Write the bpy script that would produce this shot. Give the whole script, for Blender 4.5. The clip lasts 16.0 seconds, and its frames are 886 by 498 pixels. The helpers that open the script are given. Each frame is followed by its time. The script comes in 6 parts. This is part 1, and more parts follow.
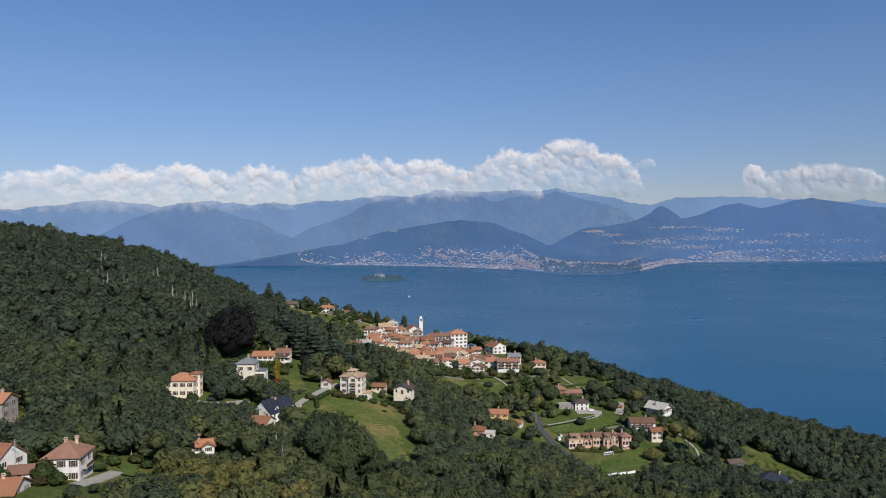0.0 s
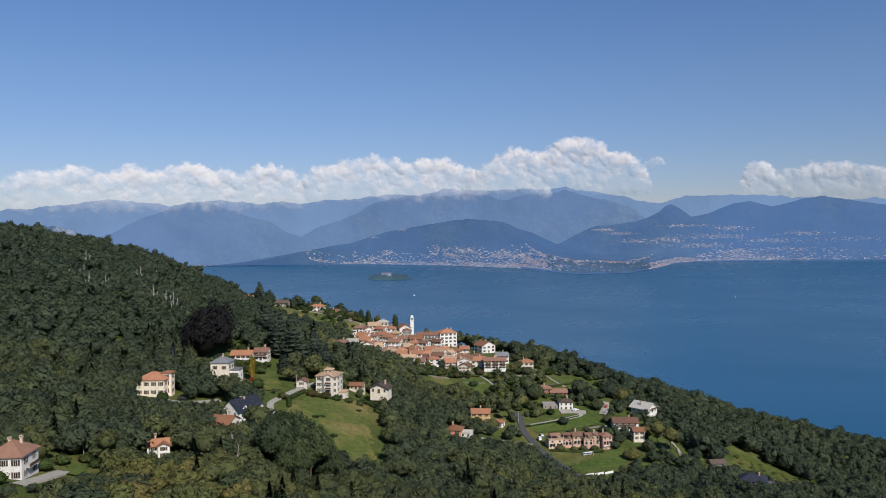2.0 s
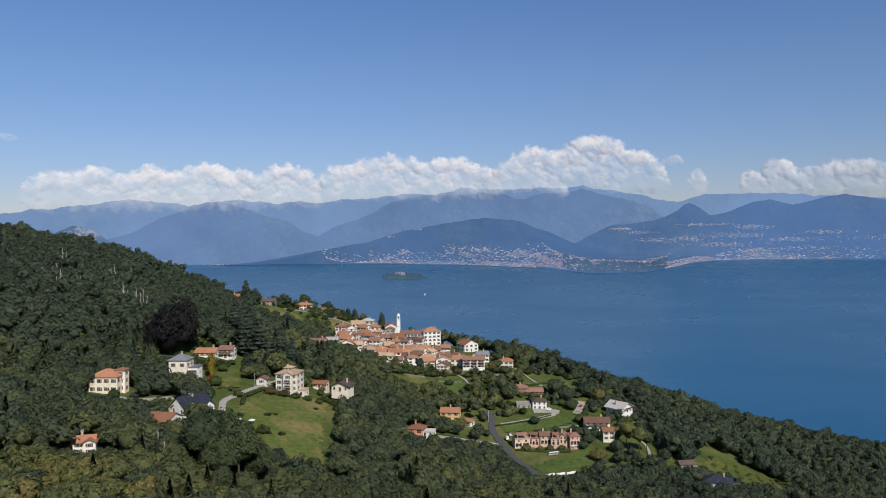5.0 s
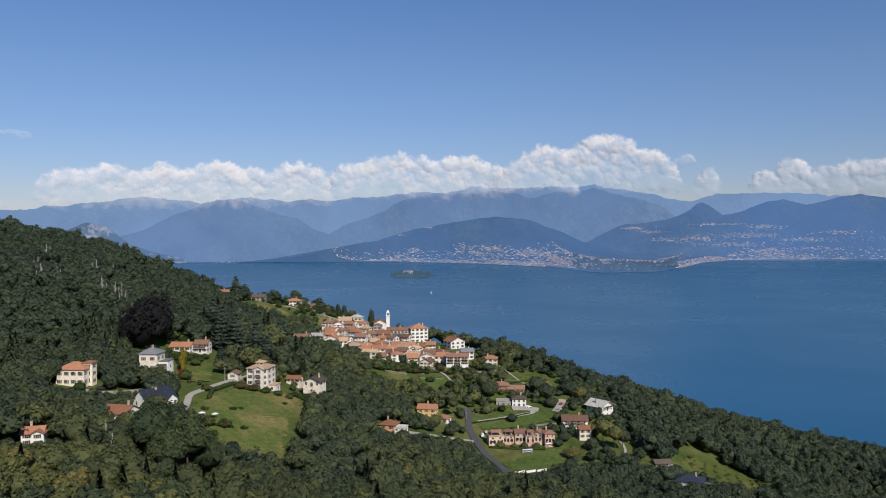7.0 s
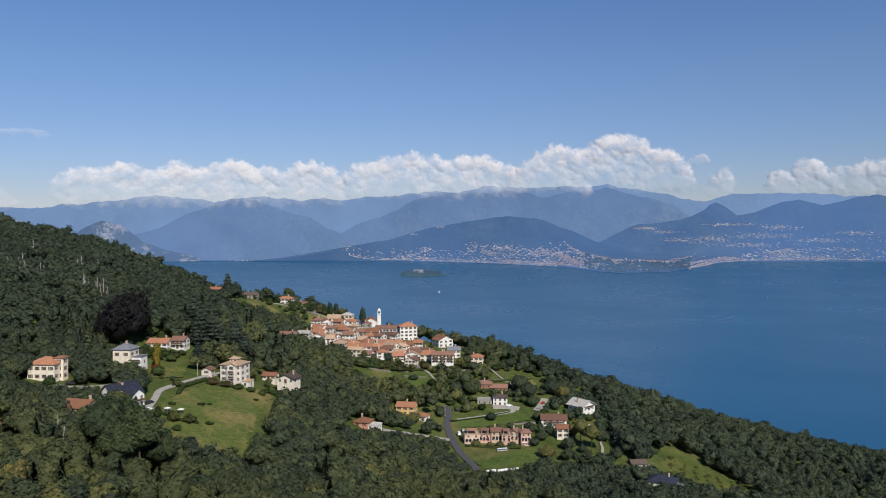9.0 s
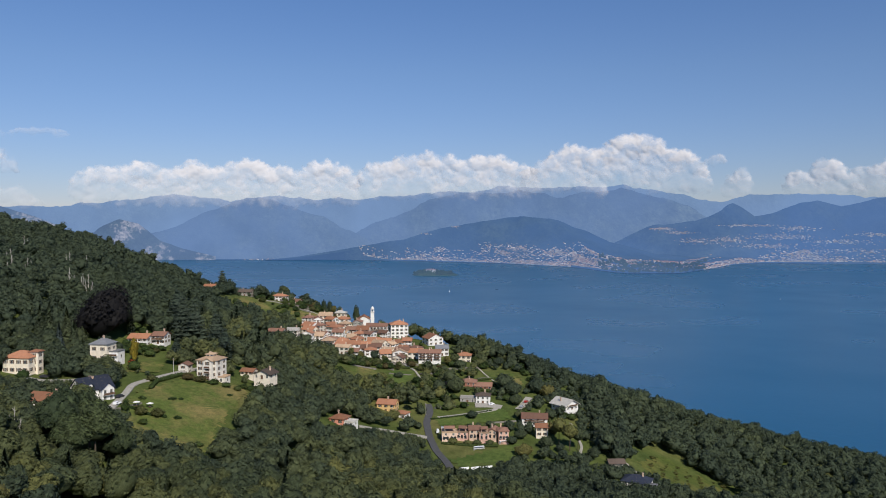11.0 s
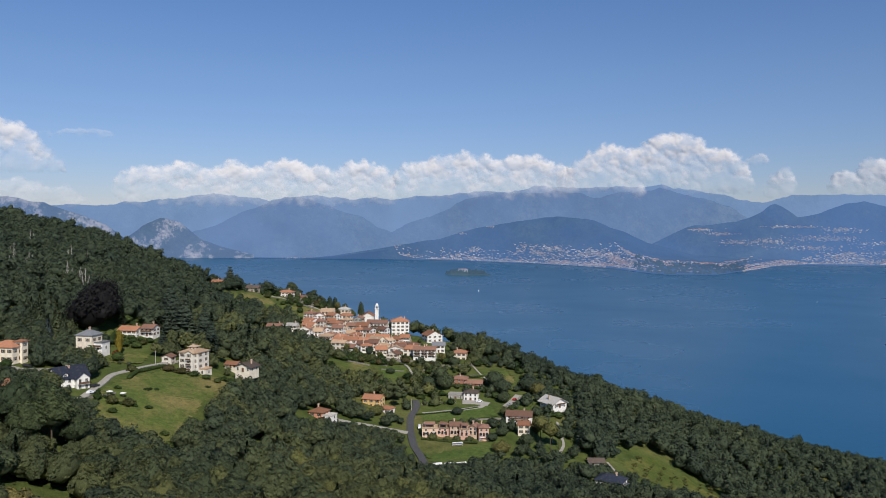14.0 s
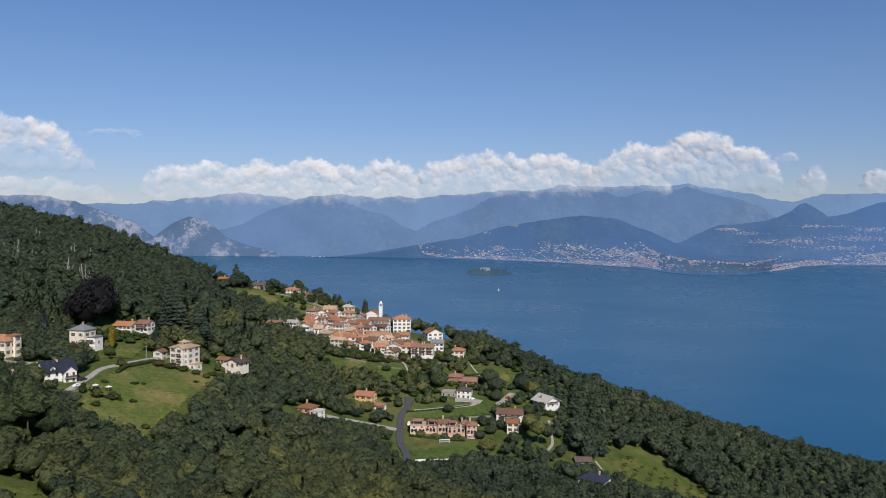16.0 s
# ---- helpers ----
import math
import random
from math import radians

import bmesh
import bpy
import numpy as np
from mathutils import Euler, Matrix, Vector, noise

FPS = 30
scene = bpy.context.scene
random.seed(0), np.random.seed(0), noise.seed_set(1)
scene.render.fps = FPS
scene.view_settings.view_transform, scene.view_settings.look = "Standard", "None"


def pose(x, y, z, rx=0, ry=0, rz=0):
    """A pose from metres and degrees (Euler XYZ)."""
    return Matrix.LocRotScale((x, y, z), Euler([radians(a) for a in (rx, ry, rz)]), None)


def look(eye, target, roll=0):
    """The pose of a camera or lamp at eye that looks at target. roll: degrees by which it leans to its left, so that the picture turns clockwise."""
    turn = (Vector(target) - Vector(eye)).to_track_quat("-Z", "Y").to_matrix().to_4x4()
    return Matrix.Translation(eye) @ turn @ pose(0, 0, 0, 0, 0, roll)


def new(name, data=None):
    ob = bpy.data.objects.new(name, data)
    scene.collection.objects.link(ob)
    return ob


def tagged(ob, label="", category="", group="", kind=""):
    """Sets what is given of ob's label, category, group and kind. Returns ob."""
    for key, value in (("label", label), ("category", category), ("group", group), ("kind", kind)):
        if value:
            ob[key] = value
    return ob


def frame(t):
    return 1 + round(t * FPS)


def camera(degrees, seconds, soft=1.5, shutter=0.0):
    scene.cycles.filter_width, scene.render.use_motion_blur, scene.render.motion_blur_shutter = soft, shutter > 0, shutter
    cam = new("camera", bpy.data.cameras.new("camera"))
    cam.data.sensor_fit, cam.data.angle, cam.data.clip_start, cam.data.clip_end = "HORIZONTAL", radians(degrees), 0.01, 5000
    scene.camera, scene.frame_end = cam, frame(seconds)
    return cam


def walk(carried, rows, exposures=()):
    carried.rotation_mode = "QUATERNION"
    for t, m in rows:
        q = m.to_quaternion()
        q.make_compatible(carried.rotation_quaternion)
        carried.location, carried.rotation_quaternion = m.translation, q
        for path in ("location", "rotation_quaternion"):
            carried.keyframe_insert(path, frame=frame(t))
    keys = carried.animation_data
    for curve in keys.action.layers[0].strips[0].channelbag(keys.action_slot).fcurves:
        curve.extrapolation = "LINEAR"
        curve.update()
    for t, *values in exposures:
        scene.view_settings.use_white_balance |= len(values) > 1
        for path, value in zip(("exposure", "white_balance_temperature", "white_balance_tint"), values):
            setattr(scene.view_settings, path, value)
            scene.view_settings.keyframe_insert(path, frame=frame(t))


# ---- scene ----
# ---------------------------------------------------------------- camera and walk
cam = camera(60.9, 16.0, soft=0.95)
PATH = [
    (0, (1.417, -2.805, 199.556), (1.402, -0.806, 199.51), -0.4),
    (0.5, (5.978, -2.25, 199.537), (5.957, -0.251, 199.491), -0.5),
    (1, (10.685, -1.662, 199.483), (10.657, 0.337, 199.435), -0.5),
    (1.5, (15.658, -1.068, 199.403), (15.623, 0.931, 199.355), -0.5),
    (2, (20.858, -0.533, 199.334), (20.813, 1.466, 199.285), -0.5),
    (2.5, (26.263, 0.016, 199.274), (26.207, 2.015, 199.224), -0.6),
    (3, (31.764, 0.599, 199.193), (31.699, 2.597, 199.144), -0.6),
    (3.5, (37.355, 1.267, 199.092), (37.281, 3.265, 199.042), -0.6),
    (4, (43.042, 1.992, 198.908), (42.958, 3.989, 198.858), -0.6),
    (6.5, (71.86, 5.872, 196.277), (71.73, 7.867, 196.225), -0.4),
    (7, (77.622, 6.556, 195.992), (77.482, 8.55, 195.939), -0.3),
    (7.5, (83.38, 7.178, 195.706), (83.23, 9.172, 195.654), -0.3),
    (8, (89.193, 7.802, 195.405), (89.032, 9.795, 195.351), -0.2),
    (8.5, (95.005, 8.489, 195.102), (94.834, 10.481, 195.048), -0.1),
    (9, (100.814, 9.229, 194.802), (100.632, 11.22, 194.748), -0.1),
    (9.5, (106.626, 9.98, 194.522), (106.432, 11.97, 194.468), -0.0),
    (10, (112.43, 10.66, 194.237), (112.225, 12.649, 194.183), 0.1),
    (12.5, (141.625, 13.84, 191.729), (141.347, 15.82, 191.676), 0.2),
    (13, (147.493, 14.524, 191.526), (147.195, 16.501, 191.473), 0.3),
    (13.5, (153.345, 15.225, 191.297), (153.027, 17.198, 191.243), 0.3),
    (14, (159.115, 15.948, 191.059), (158.778, 17.919, 191.005), 0.4),
    (14.5, (164.833, 16.724, 190.83), (164.477, 18.692, 190.775), 0.4),
    (15, (170.562, 17.566, 190.633), (170.187, 19.529, 190.577), 0.5),
    (15.5, (176.291, 18.428, 190.488), (175.9, 20.389, 190.432), 0.5),
    (16, (182.014, 19.298, 190.39), (181.605, 21.255, 190.333), 0.5),
]
walk(cam, [(t, look(eye, target, roll)) for t, eye, target, roll in PATH], [(0.0, 0.25, 6350, 10), (16.0, 0.25, 6350, 10)])

# ---------------------------------------------------------------- world, sun, exposure
SUN_AZ, SUN_EL = radians(150), radians(40)      # azimuth clockwise from +y
world = bpy.data.worlds.new("sky")
scene.world = world
world.use_nodes = True
wn = world.node_tree
sky = wn.nodes.new("ShaderNodeTexSky")
sky.sky_type, sky.sun_disc = "NISHITA", False
sky.sun_elevation, sky.sun_rotation = SUN_EL, SUN_AZ
sky.altitude, sky.air_density, sky.dust_density, sky.ozone_density = 500, 1.3, 0.0, 3.5
tint = wn.nodes.new("ShaderNodeMix")        # clear, deep blue summer air
tint.data_type, tint.blend_type = "RGBA", "MULTIPLY"
tint.inputs[0].default_value = 1.0
way = wn.nodes.new("ShaderNodeTexCoord")
up = wn.nodes.new("ShaderNodeSeparateXYZ")
air = wn.nodes.new("ShaderNodeValToRGB")        # bluer haze low down
air.color_ramp.elements[0].position, air.color_ramp.elements[0].color = 0.02, (0.76, 0.82, 1.22, 1)
air.color_ramp.elements[1].position, air.color_ramp.elements[1].color = 0.2, (0.83, 0.93, 1.22, 1)
high = air.color_ramp.elements.new(0.34)
high.color = (0.76, 0.94, 1.28, 1)
wn.links.new(way.outputs["Generated"], up.inputs[0])
wn.links.new(up.outputs["Z"], air.inputs["Fac"])
wn.links.new(air.outputs["Color"], tint.inputs[7])
wn.links.new(sky.outputs[0], tint.inputs[6])
wn.links.new(tint.outputs[2], wn.nodes["Background"].inputs["Color"])
wn.nodes["Background"].inputs["Strength"].default_value = 0.058

sun_data = bpy.data.lights.new("sun", "SUN")
sun_data.energy, sun_data.angle, sun_data.color = 4.2, radians(0.6), (1.0, 0.93, 0.82)
sun = new("sun", sun_data)
sun_dir = Vector((math.sin(SUN_AZ) * math.cos(SUN_EL), math.cos(SUN_AZ) * math.cos(SUN_EL), math.sin(SUN_EL)))
sun.matrix_world = look((0, 0, 600), Vector((0, 0, 600)) - sun_dir)


# ---------------------------------------------------------------- materials
def material(name, rough=0.8, metal=0.0, spec=0.3):
    m = bpy.data.materials.new(name)
    m.use_nodes = True
    b = m.node_tree.nodes["Principled BSDF"]
    b.inputs["Roughness"].default_value = rough
    b.inputs["Metallic"].default_value = metal
    b.inputs["Specular IOR Level"].default_value = spec
    return m, m.node_tree, b


def node(tree, kind, **values):
    n = tree.nodes.new(kind)
    for key, value in values.items():
        n.inputs[key].default_value = value
    return n


def noise_tex(tree, scale, detail=4.0, rough=0.6, coords="Object"):
    co = tree.nodes.new("ShaderNodeTexCoord")
    n = node(tree, "ShaderNodeTexNoise", Scale=scale, Detail=detail, Roughness=rough)
    tree.links.new(co.outputs[coords], n.inputs["Vector"])
    return n.outputs["Fac"]


def ramp(tree, fac, stops):
    r = tree.nodes.new("ShaderNodeValToRGB")
    el = r.color_ramp.elements
    while len(el) < len(stops):
        el.new(0.5)
    for e, (p, c) in zip(el, stops):
        e.position, e.color = p, (*c, 1)
    tree.links.new(fac, r.inputs["Fac"])
    return r.outputs["Color"]


def mix(tree, fac, a, b, blend="MIX"):
    n = tree.nodes.new("ShaderNodeMix")
    n.data_type, n.blend_type = "RGBA", blend
    for slot, v in ((0, fac), (6, a), (7, b)):
        if isinstance(v, (int, float)):
            n.inputs[slot].default_value = v
        elif isinstance(v, tuple):
            n.inputs[slot].default_value = (*v, 1)
        else:
            tree.links.new(v, n.inputs[slot])
    return n.outputs[2]


def bump(tree, bsdf, height, strength=0.4, distance=0.1):
    b = node(tree, "ShaderNodeBump", Strength=strength, Distance=distance)
    tree.links.new(height, b.inputs["Height"])
    tree.links.new(b.outputs[0], bsdf.inputs["Normal"])


def plain(name, colour, rough=0.85, vary=0.25, scale=0.6, fine=6.0, metal=0.0, spec=0.2, per_object=0.0, relief=0.03):
    """A painted or mineral surface: stains at a large scale, grain at a small one."""
    m, t, b = material(name, rough, metal, spec)
    dark = tuple(c * (1 - vary) for c in colour)
    light = tuple(min(1, c * (1 + vary * 0.5)) for c in colour)
    col = ramp(t, noise_tex(t, scale), [(0.3, dark), (0.7, light)])
    col = mix(t, 0.35, col, ramp(t, noise_tex(t, fine, 3), [(0.3, dark), (0.7, light)]))
    if per_object:
        info = t.nodes.new("ShaderNodeObjectInfo")
        hsv = t.nodes.new("ShaderNodeHueSaturation")
        rng = node(t, "ShaderNodeMapRange")
        rng.inputs["To Min"].default_value, rng.inputs["To Max"].default_value = 1 - per_object, 1 + per_object
        t.links.new(info.outputs["Random"], rng.inputs["Value"])
        t.links.new(rng.outputs[0], hsv.inputs["Value"])
        t.links.new(col, hsv.inputs["Color"])
        col = hsv.outputs[0]
    t.links.new(col, b.inputs["Base Color"])
    bump(t, b, noise_tex(t, fine * 2, 3), 0.4, relief)
    return m


def tile_roof(name, colour, vary=0.35):
    """Clay tiles: courses running along the slope, weathered in patches."""
    m, t, b = material(name, 0.85, 0, 0.2)
    dark = tuple(c * (1 - vary) for c in colour)
    light = tuple(min(1, c * (1 + vary * 0.6)) for c in colour)
    col = ramp(t, noise_tex(t, 0.35, 6, 0.7), [(0.25, dark), (0.5, colour), (0.75, light)])
    col = mix(t, 0.4, col, ramp(t, noise_tex(t, 3.0, 2), [(0.35, dark), (0.65, light)]))
    lichen = ramp(t, noise_tex(t, 0.9, 5), [(0.55, (0, 0, 0)), (0.75, (0.5, 0.5, 0.5))])
    col = mix(t, lichen, col, (0.17, 0.13, 0.1))
    info = t.nodes.new("ShaderNodeObjectInfo")
    hsv = t.nodes.new("ShaderNodeHueSaturation")
    rng = node(t, "ShaderNodeMapRange")
    rng.inputs["To Min"].default_value, rng.inputs["To Max"].default_value = 0.65, 1.3
    t.links.new(info.outputs["Random"], rng.inputs["Value"])
    t.links.new(rng.outputs[0], hsv.inputs["Value"])
    t.links.new(col, hsv.inputs["Color"])
    t.links.new(hsv.outputs[0], b.inputs["Base Color"])
    co = t.nodes.new("ShaderNodeTexCoord")
    wave = node(t, "ShaderNodeTexWave", Scale=1.3, Distortion=0.6, Detail=1.0)
    wave.bands_direction = "Z"
    t.links.new(co.outputs["Object"], wave.inputs["Vector"])
    bump(t, b, wave.outputs["Fac"], 0.5, 0.08)
    return m


def foliage(name, stops, source, bump_scale=1.6):
    """Leaves: hue by the single tree, mottled over the crown, a little light through them."""
    m, t, b = material(name, 0.75, 0, 0.25)
    if source == "attribute":
        a = t.nodes.new("ShaderNodeAttribute")
        a.attribute_name = "tint"
        fac = a.outputs["Fac"]
    else:
        fac = t.nodes.new("ShaderNodeObjectInfo").outputs["Random"]
    col = ramp(t, fac, stops)
    leafy = ramp(t, noise_tex(t, bump_scale * 1.7, 5, 0.75), [(0.32, (0.55, 0.56, 0.6)), (0.68, (1.5, 1.48, 1.36))])
    col = mix(t, 1.0, col, leafy, "MULTIPLY")
    isle = t.nodes.new("ShaderNodeNewGeometry")
    col = mix(t, 1.0, col, ramp(t, isle.outputs["Random Per Island"], [(0.0, (0.76, 0.78, 0.8)), (1.0, (1.28, 1.26, 1.18))]), "MULTIPLY")
    t.links.new(col, b.inputs["Base Color"])
    bump(t, b, noise_tex(t, bump_scale, 4, 0.7), 0.7, 0.5)
    tr = t.nodes.new("ShaderNodeBsdfTranslucent")
    t.links.new(col, tr.inputs["Color"])
    add = node(t, "ShaderNodeMixShader", Fac=0.48)
    t.links.new(b.outputs[0], add.inputs[1])
    t.links.new(tr.outputs[0], add.inputs[2])
    t.links.new(add.outputs[0], t.nodes["Material Output"].inputs["Surface"])
    return m


# blue kept above NEAR_GREENS to paint haze on the farther woods
GREENS = [(0.0, (0.0521, 0.0744, 0.0521)), (0.3, (0.0837, 0.1079, 0.0632)), (0.6, (0.1228, 0.1414, 0.0632)), (0.85, (0.1767, 0.1804, 0.0651)), (1.0, (0.2232, 0.186, 0.0744))]
DARKS = [(0.0, (0.045, 0.066, 0.042)), (0.6, (0.06, 0.084, 0.05)), (1.0, (0.08, 0.104, 0.055))]
M_FOREST = foliage("broadleaf_canopy", GREENS, "attribute")
M_FORESTCON = foliage("conifer_canopy", DARKS, "attribute")
NEAR_GREENS = [(0.0, (0.0512, 0.0725, 0.0493)), (0.3, (0.0818, 0.1051, 0.0558)), (0.6, (0.1209, 0.1367, 0.0577)), (0.85, (0.1693, 0.1711, 0.0595)), (1.0, (0.2093, 0.1786, 0.067))]
M_NEARWOOD = foliage("near_broadleaf_canopy", NEAR_GREENS, "attribute")
M_LEAF = foliage("broadleaf_crown", NEAR_GREENS, "object")
M_GREAT = foliage("great_tree_crown", [(0, (0.05, 0.072, 0.038)), (1, (0.085, 0.11, 0.05))], "object")
M_CON = foliage("conifer_crown", DARKS, "object")
M_BEECH = foliage("copper_beech_crown", [(0, (0.017, 0.0165, 0.018)), (1, (0.021, 0.019, 0.02))], "object")
M_YELLOW = foliage("yellow_cypress_crown", [(0, (0.2, 0.16, 0.02)), (1, (0.24, 0.19, 0.03))], "object")
M_BLUE = foliage("blue_spruce_crown", [(0, (0.07, 0.1, 0.1)), (1, (0.09, 0.12, 0.12))], "object")
M_SHRUB = foliage("shrub_leaves", [(0, (0.03, 0.055, 0.016)), (0.8, (0.07, 0.1, 0.03)), (1, (0.09, 0.06, 0.03))], "object")
M_CEDAR = foliage("cedar_needles", [(0, (0.06, 0.086, 0.068)), (1, (0.086, 0.112, 0.082))], "object")
M_SPRUCE = foliage("spruce_needles", [(0, (0.075, 0.1, 0.06)), (1, (0.11, 0.135, 0.07))], "object")
M_TUFT = foliage("coarse_tufts", [(0, (0.085, 0.1, 0.028)), (1, (0.13, 0.125, 0.04))], "object")
M_RED = foliage("red_maple_leaves", [(0, (0.3, 0.055, 0.02)), (1, (0.34, 0.08, 0.025))], "object")
M_PALEBARK = plain("bleached_bark", (0.42, 0.4, 0.36), 0.9)
M_BARK = plain("bark", (0.09, 0.07, 0.05), 0.95)
M_WALLS = {
    "white": plain("white_render", (0.72, 0.7, 0.665), per_object=0.06),
    "cream": plain("cream_render", (0.73, 0.655, 0.53), per_object=0.08),
    "grey": plain("grey_beige_render", (0.6, 0.56, 0.49), per_object=0.1),
    "yellow": plain("ochre_render", (0.68, 0.46, 0.2), per_object=0.08),
    "pink": plain("salmon_render", (0.64, 0.4, 0.31), per_object=0.1),
    "salmon": plain("coral_render", (0.6, 0.26, 0.18), per_object=0.08),
    "terra": plain("terracotta_render", (0.6, 0.44, 0.33), per_object=0.12),
    "brick": plain("brick_red_render", (0.29, 0.135, 0.095), per_object=0.1),
    "stone": plain("grey_stone", (0.33, 0.31, 0.28), per_object=0.15, vary=0.4),
}
M_ROOFS = {
    "orange": tile_roof("orange_clay_tiles", (0.31, 0.145, 0.082)),
    "brown": tile_roof("brown_clay_tiles", (0.205, 0.112, 0.078)),
    "tan": tile_roof("tan_clay_tiles", (0.37, 0.26, 0.17)),
    "slate": tile_roof("grey_slates", (0.15, 0.155, 0.165)),
    "navy": tile_roof("dark_blue_slates", (0.022, 0.028, 0.045)),
    "pale": tile_roof("pale_grey_stone_tiles", (0.42, 0.4, 0.36)),
    "umber": tile_roof("dark_brown_tiles", (0.1, 0.075, 0.06)),
}
M_GLASS = plain("dark_window_glass", (0.03, 0.035, 0.04), 0.12, 0.2, spec=0.6)
M_FRAME = plain("window_frame_paint", (0.6, 0.57, 0.5), 0.6)
M_SHUTTER = plain("brown_shutter_paint", (0.11, 0.065, 0.04), 0.7, per_object=0.25)
M_SHUTTER_G = plain("green_shutter_paint", (0.05, 0.09, 0.06), 0.7, per_object=0.25)
M_DOOR = plain("door_wood", (0.13, 0.075, 0.045), 0.6)
M_CONCRETE = plain("concrete", (0.42, 0.4, 0.37), 0.9)
M_ASPHALT = plain("asphalt", (0.075, 0.075, 0.078), 0.9, 0.3)
M_GRAVEL = plain("pale_gravel", (0.33, 0.31, 0.27), 0.95, 0.25)
M_DRYSTONE = plain("weathered_dry_stone", (0.2, 0.185, 0.16), 0.95, 0.45)
M_METAL = plain("white_metal", (0.75, 0.76, 0.78), 0.4)
M_DARK = plain("dark_rubber", (0.03, 0.03, 0.03), 0.7)
M_TIMBER = plain("weathered_timber", (0.2, 0.14, 0.09), 0.9)


def ground_material():
    m, t, b = material("grass_slope", 0.95, 0, 0.1)
    big = ramp(t, noise_tex(t, 0.018, 6, 0.65), [(0.3, (0.052, 0.076, 0.022)), (0.5, (0.08, 0.102, 0.03)), (0.7, (0.13, 0.126, 0.048))])
    mid = ramp(t, noise_tex(t, 0.12, 6, 0.7), [(0.3, (0.6, 0.65, 0.5)), (0.7, (1.25, 1.2, 1.15))])
    col = mix(t, 1.0, big, mid, "MULTIPLY")
    fine = ramp(t, noise_tex(t, 1.5, 4, 0.7), [(0.3, (0.7, 0.7, 0.7)), (0.7, (1.25, 1.25, 1.25))])
    col = mix(t, 1.0, col, fine, "MULTIPLY")
    t.links.new(col, b.inputs["Base Color"])
    bump(t, b, noise_tex(t, 1.2, 5), 0.8, 0.4)
    return m


def grass_material(name, low, high):
    """Grass in swaths of green and straw, tufted and trodden."""
    m, t, b = material(name, 0.95, 0, 0.1)
    col = ramp(t, noise_tex(t, 0.035, 9, 0.7), [(0.42, low), (0.6, high)])
    tuft = ramp(t, noise_tex(t, 0.35, 6, 0.75), [(0.32, (0.6, 0.64, 0.62)), (0.55, (1.0, 1.0, 1.0)), (0.72, (1.25, 1.18, 1.05))])
    col = mix(t, 1.0, col, tuft, "MULTIPLY")
    fine = ramp(t, noise_tex(t, 1.6, 4, 0.7), [(0.3, (0.72, 0.72, 0.72)), (0.7, (1.22, 1.22, 1.22))])
    t.links.new(mix(t, 1.0, col, fine, "MULTIPLY"), b.inputs["Base Color"])
    bump(t, b, noise_tex(t, 1.3, 5), 0.9, 0.4)
    return m


def water_material():
    m, t, b = material("lake_water", 0.3, 0, 0.58)
    b.inputs["IOR"].default_value = 1.33
    col = ramp(t, noise_tex(t, 0.0012, 3, 0.5), [(0.35, (0.006, 0.072, 0.152)), (0.65, (0.007, 0.08, 0.167))])
    t.links.new(col, b.inputs["Base Color"])
    streak = ramp(t, noise_tex(t, 0.003, 3, 0.5), [(0.35, (0.26, 0.26, 0.26)), (0.7, (0.32, 0.32, 0.32))])
    t.links.new(streak, b.inputs["Roughness"])
    bump(t, b, noise_tex(t, 0.12, 3, 0.6), 0.1, 1.0)
    return m


def haze_glow_material(name, low, high, air, amount, rock=None, single=False):
    """Far land, a backdrop: kilometres of blue haze painted as a glow mixed into it."""
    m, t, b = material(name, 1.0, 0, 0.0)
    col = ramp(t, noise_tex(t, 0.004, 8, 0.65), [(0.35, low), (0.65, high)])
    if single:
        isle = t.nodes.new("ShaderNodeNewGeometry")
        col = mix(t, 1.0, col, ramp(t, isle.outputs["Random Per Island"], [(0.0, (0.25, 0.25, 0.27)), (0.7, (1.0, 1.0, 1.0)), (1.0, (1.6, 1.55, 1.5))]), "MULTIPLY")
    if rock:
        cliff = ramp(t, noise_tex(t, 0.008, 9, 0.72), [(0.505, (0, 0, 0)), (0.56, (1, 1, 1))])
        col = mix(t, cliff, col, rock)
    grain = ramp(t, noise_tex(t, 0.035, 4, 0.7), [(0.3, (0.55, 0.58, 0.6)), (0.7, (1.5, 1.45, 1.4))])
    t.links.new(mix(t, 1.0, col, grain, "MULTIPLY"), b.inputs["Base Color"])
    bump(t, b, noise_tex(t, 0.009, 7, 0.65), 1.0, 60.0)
    # haze colour as emission, though the land itself is no lamp
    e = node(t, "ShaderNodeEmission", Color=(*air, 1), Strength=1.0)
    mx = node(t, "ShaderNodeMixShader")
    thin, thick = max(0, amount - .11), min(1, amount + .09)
    # share of the painted haze, varied in broad patches
    haze_mix = ramp(t, noise_tex(t, 0.0016, 4, 0.55), [(0.36, (thin,) * 3), (0.64, (thick,) * 3)])
    t.links.new(haze_mix, mx.inputs[0])
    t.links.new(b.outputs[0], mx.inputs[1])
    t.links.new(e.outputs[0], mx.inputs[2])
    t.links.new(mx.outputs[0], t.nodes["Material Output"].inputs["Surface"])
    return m


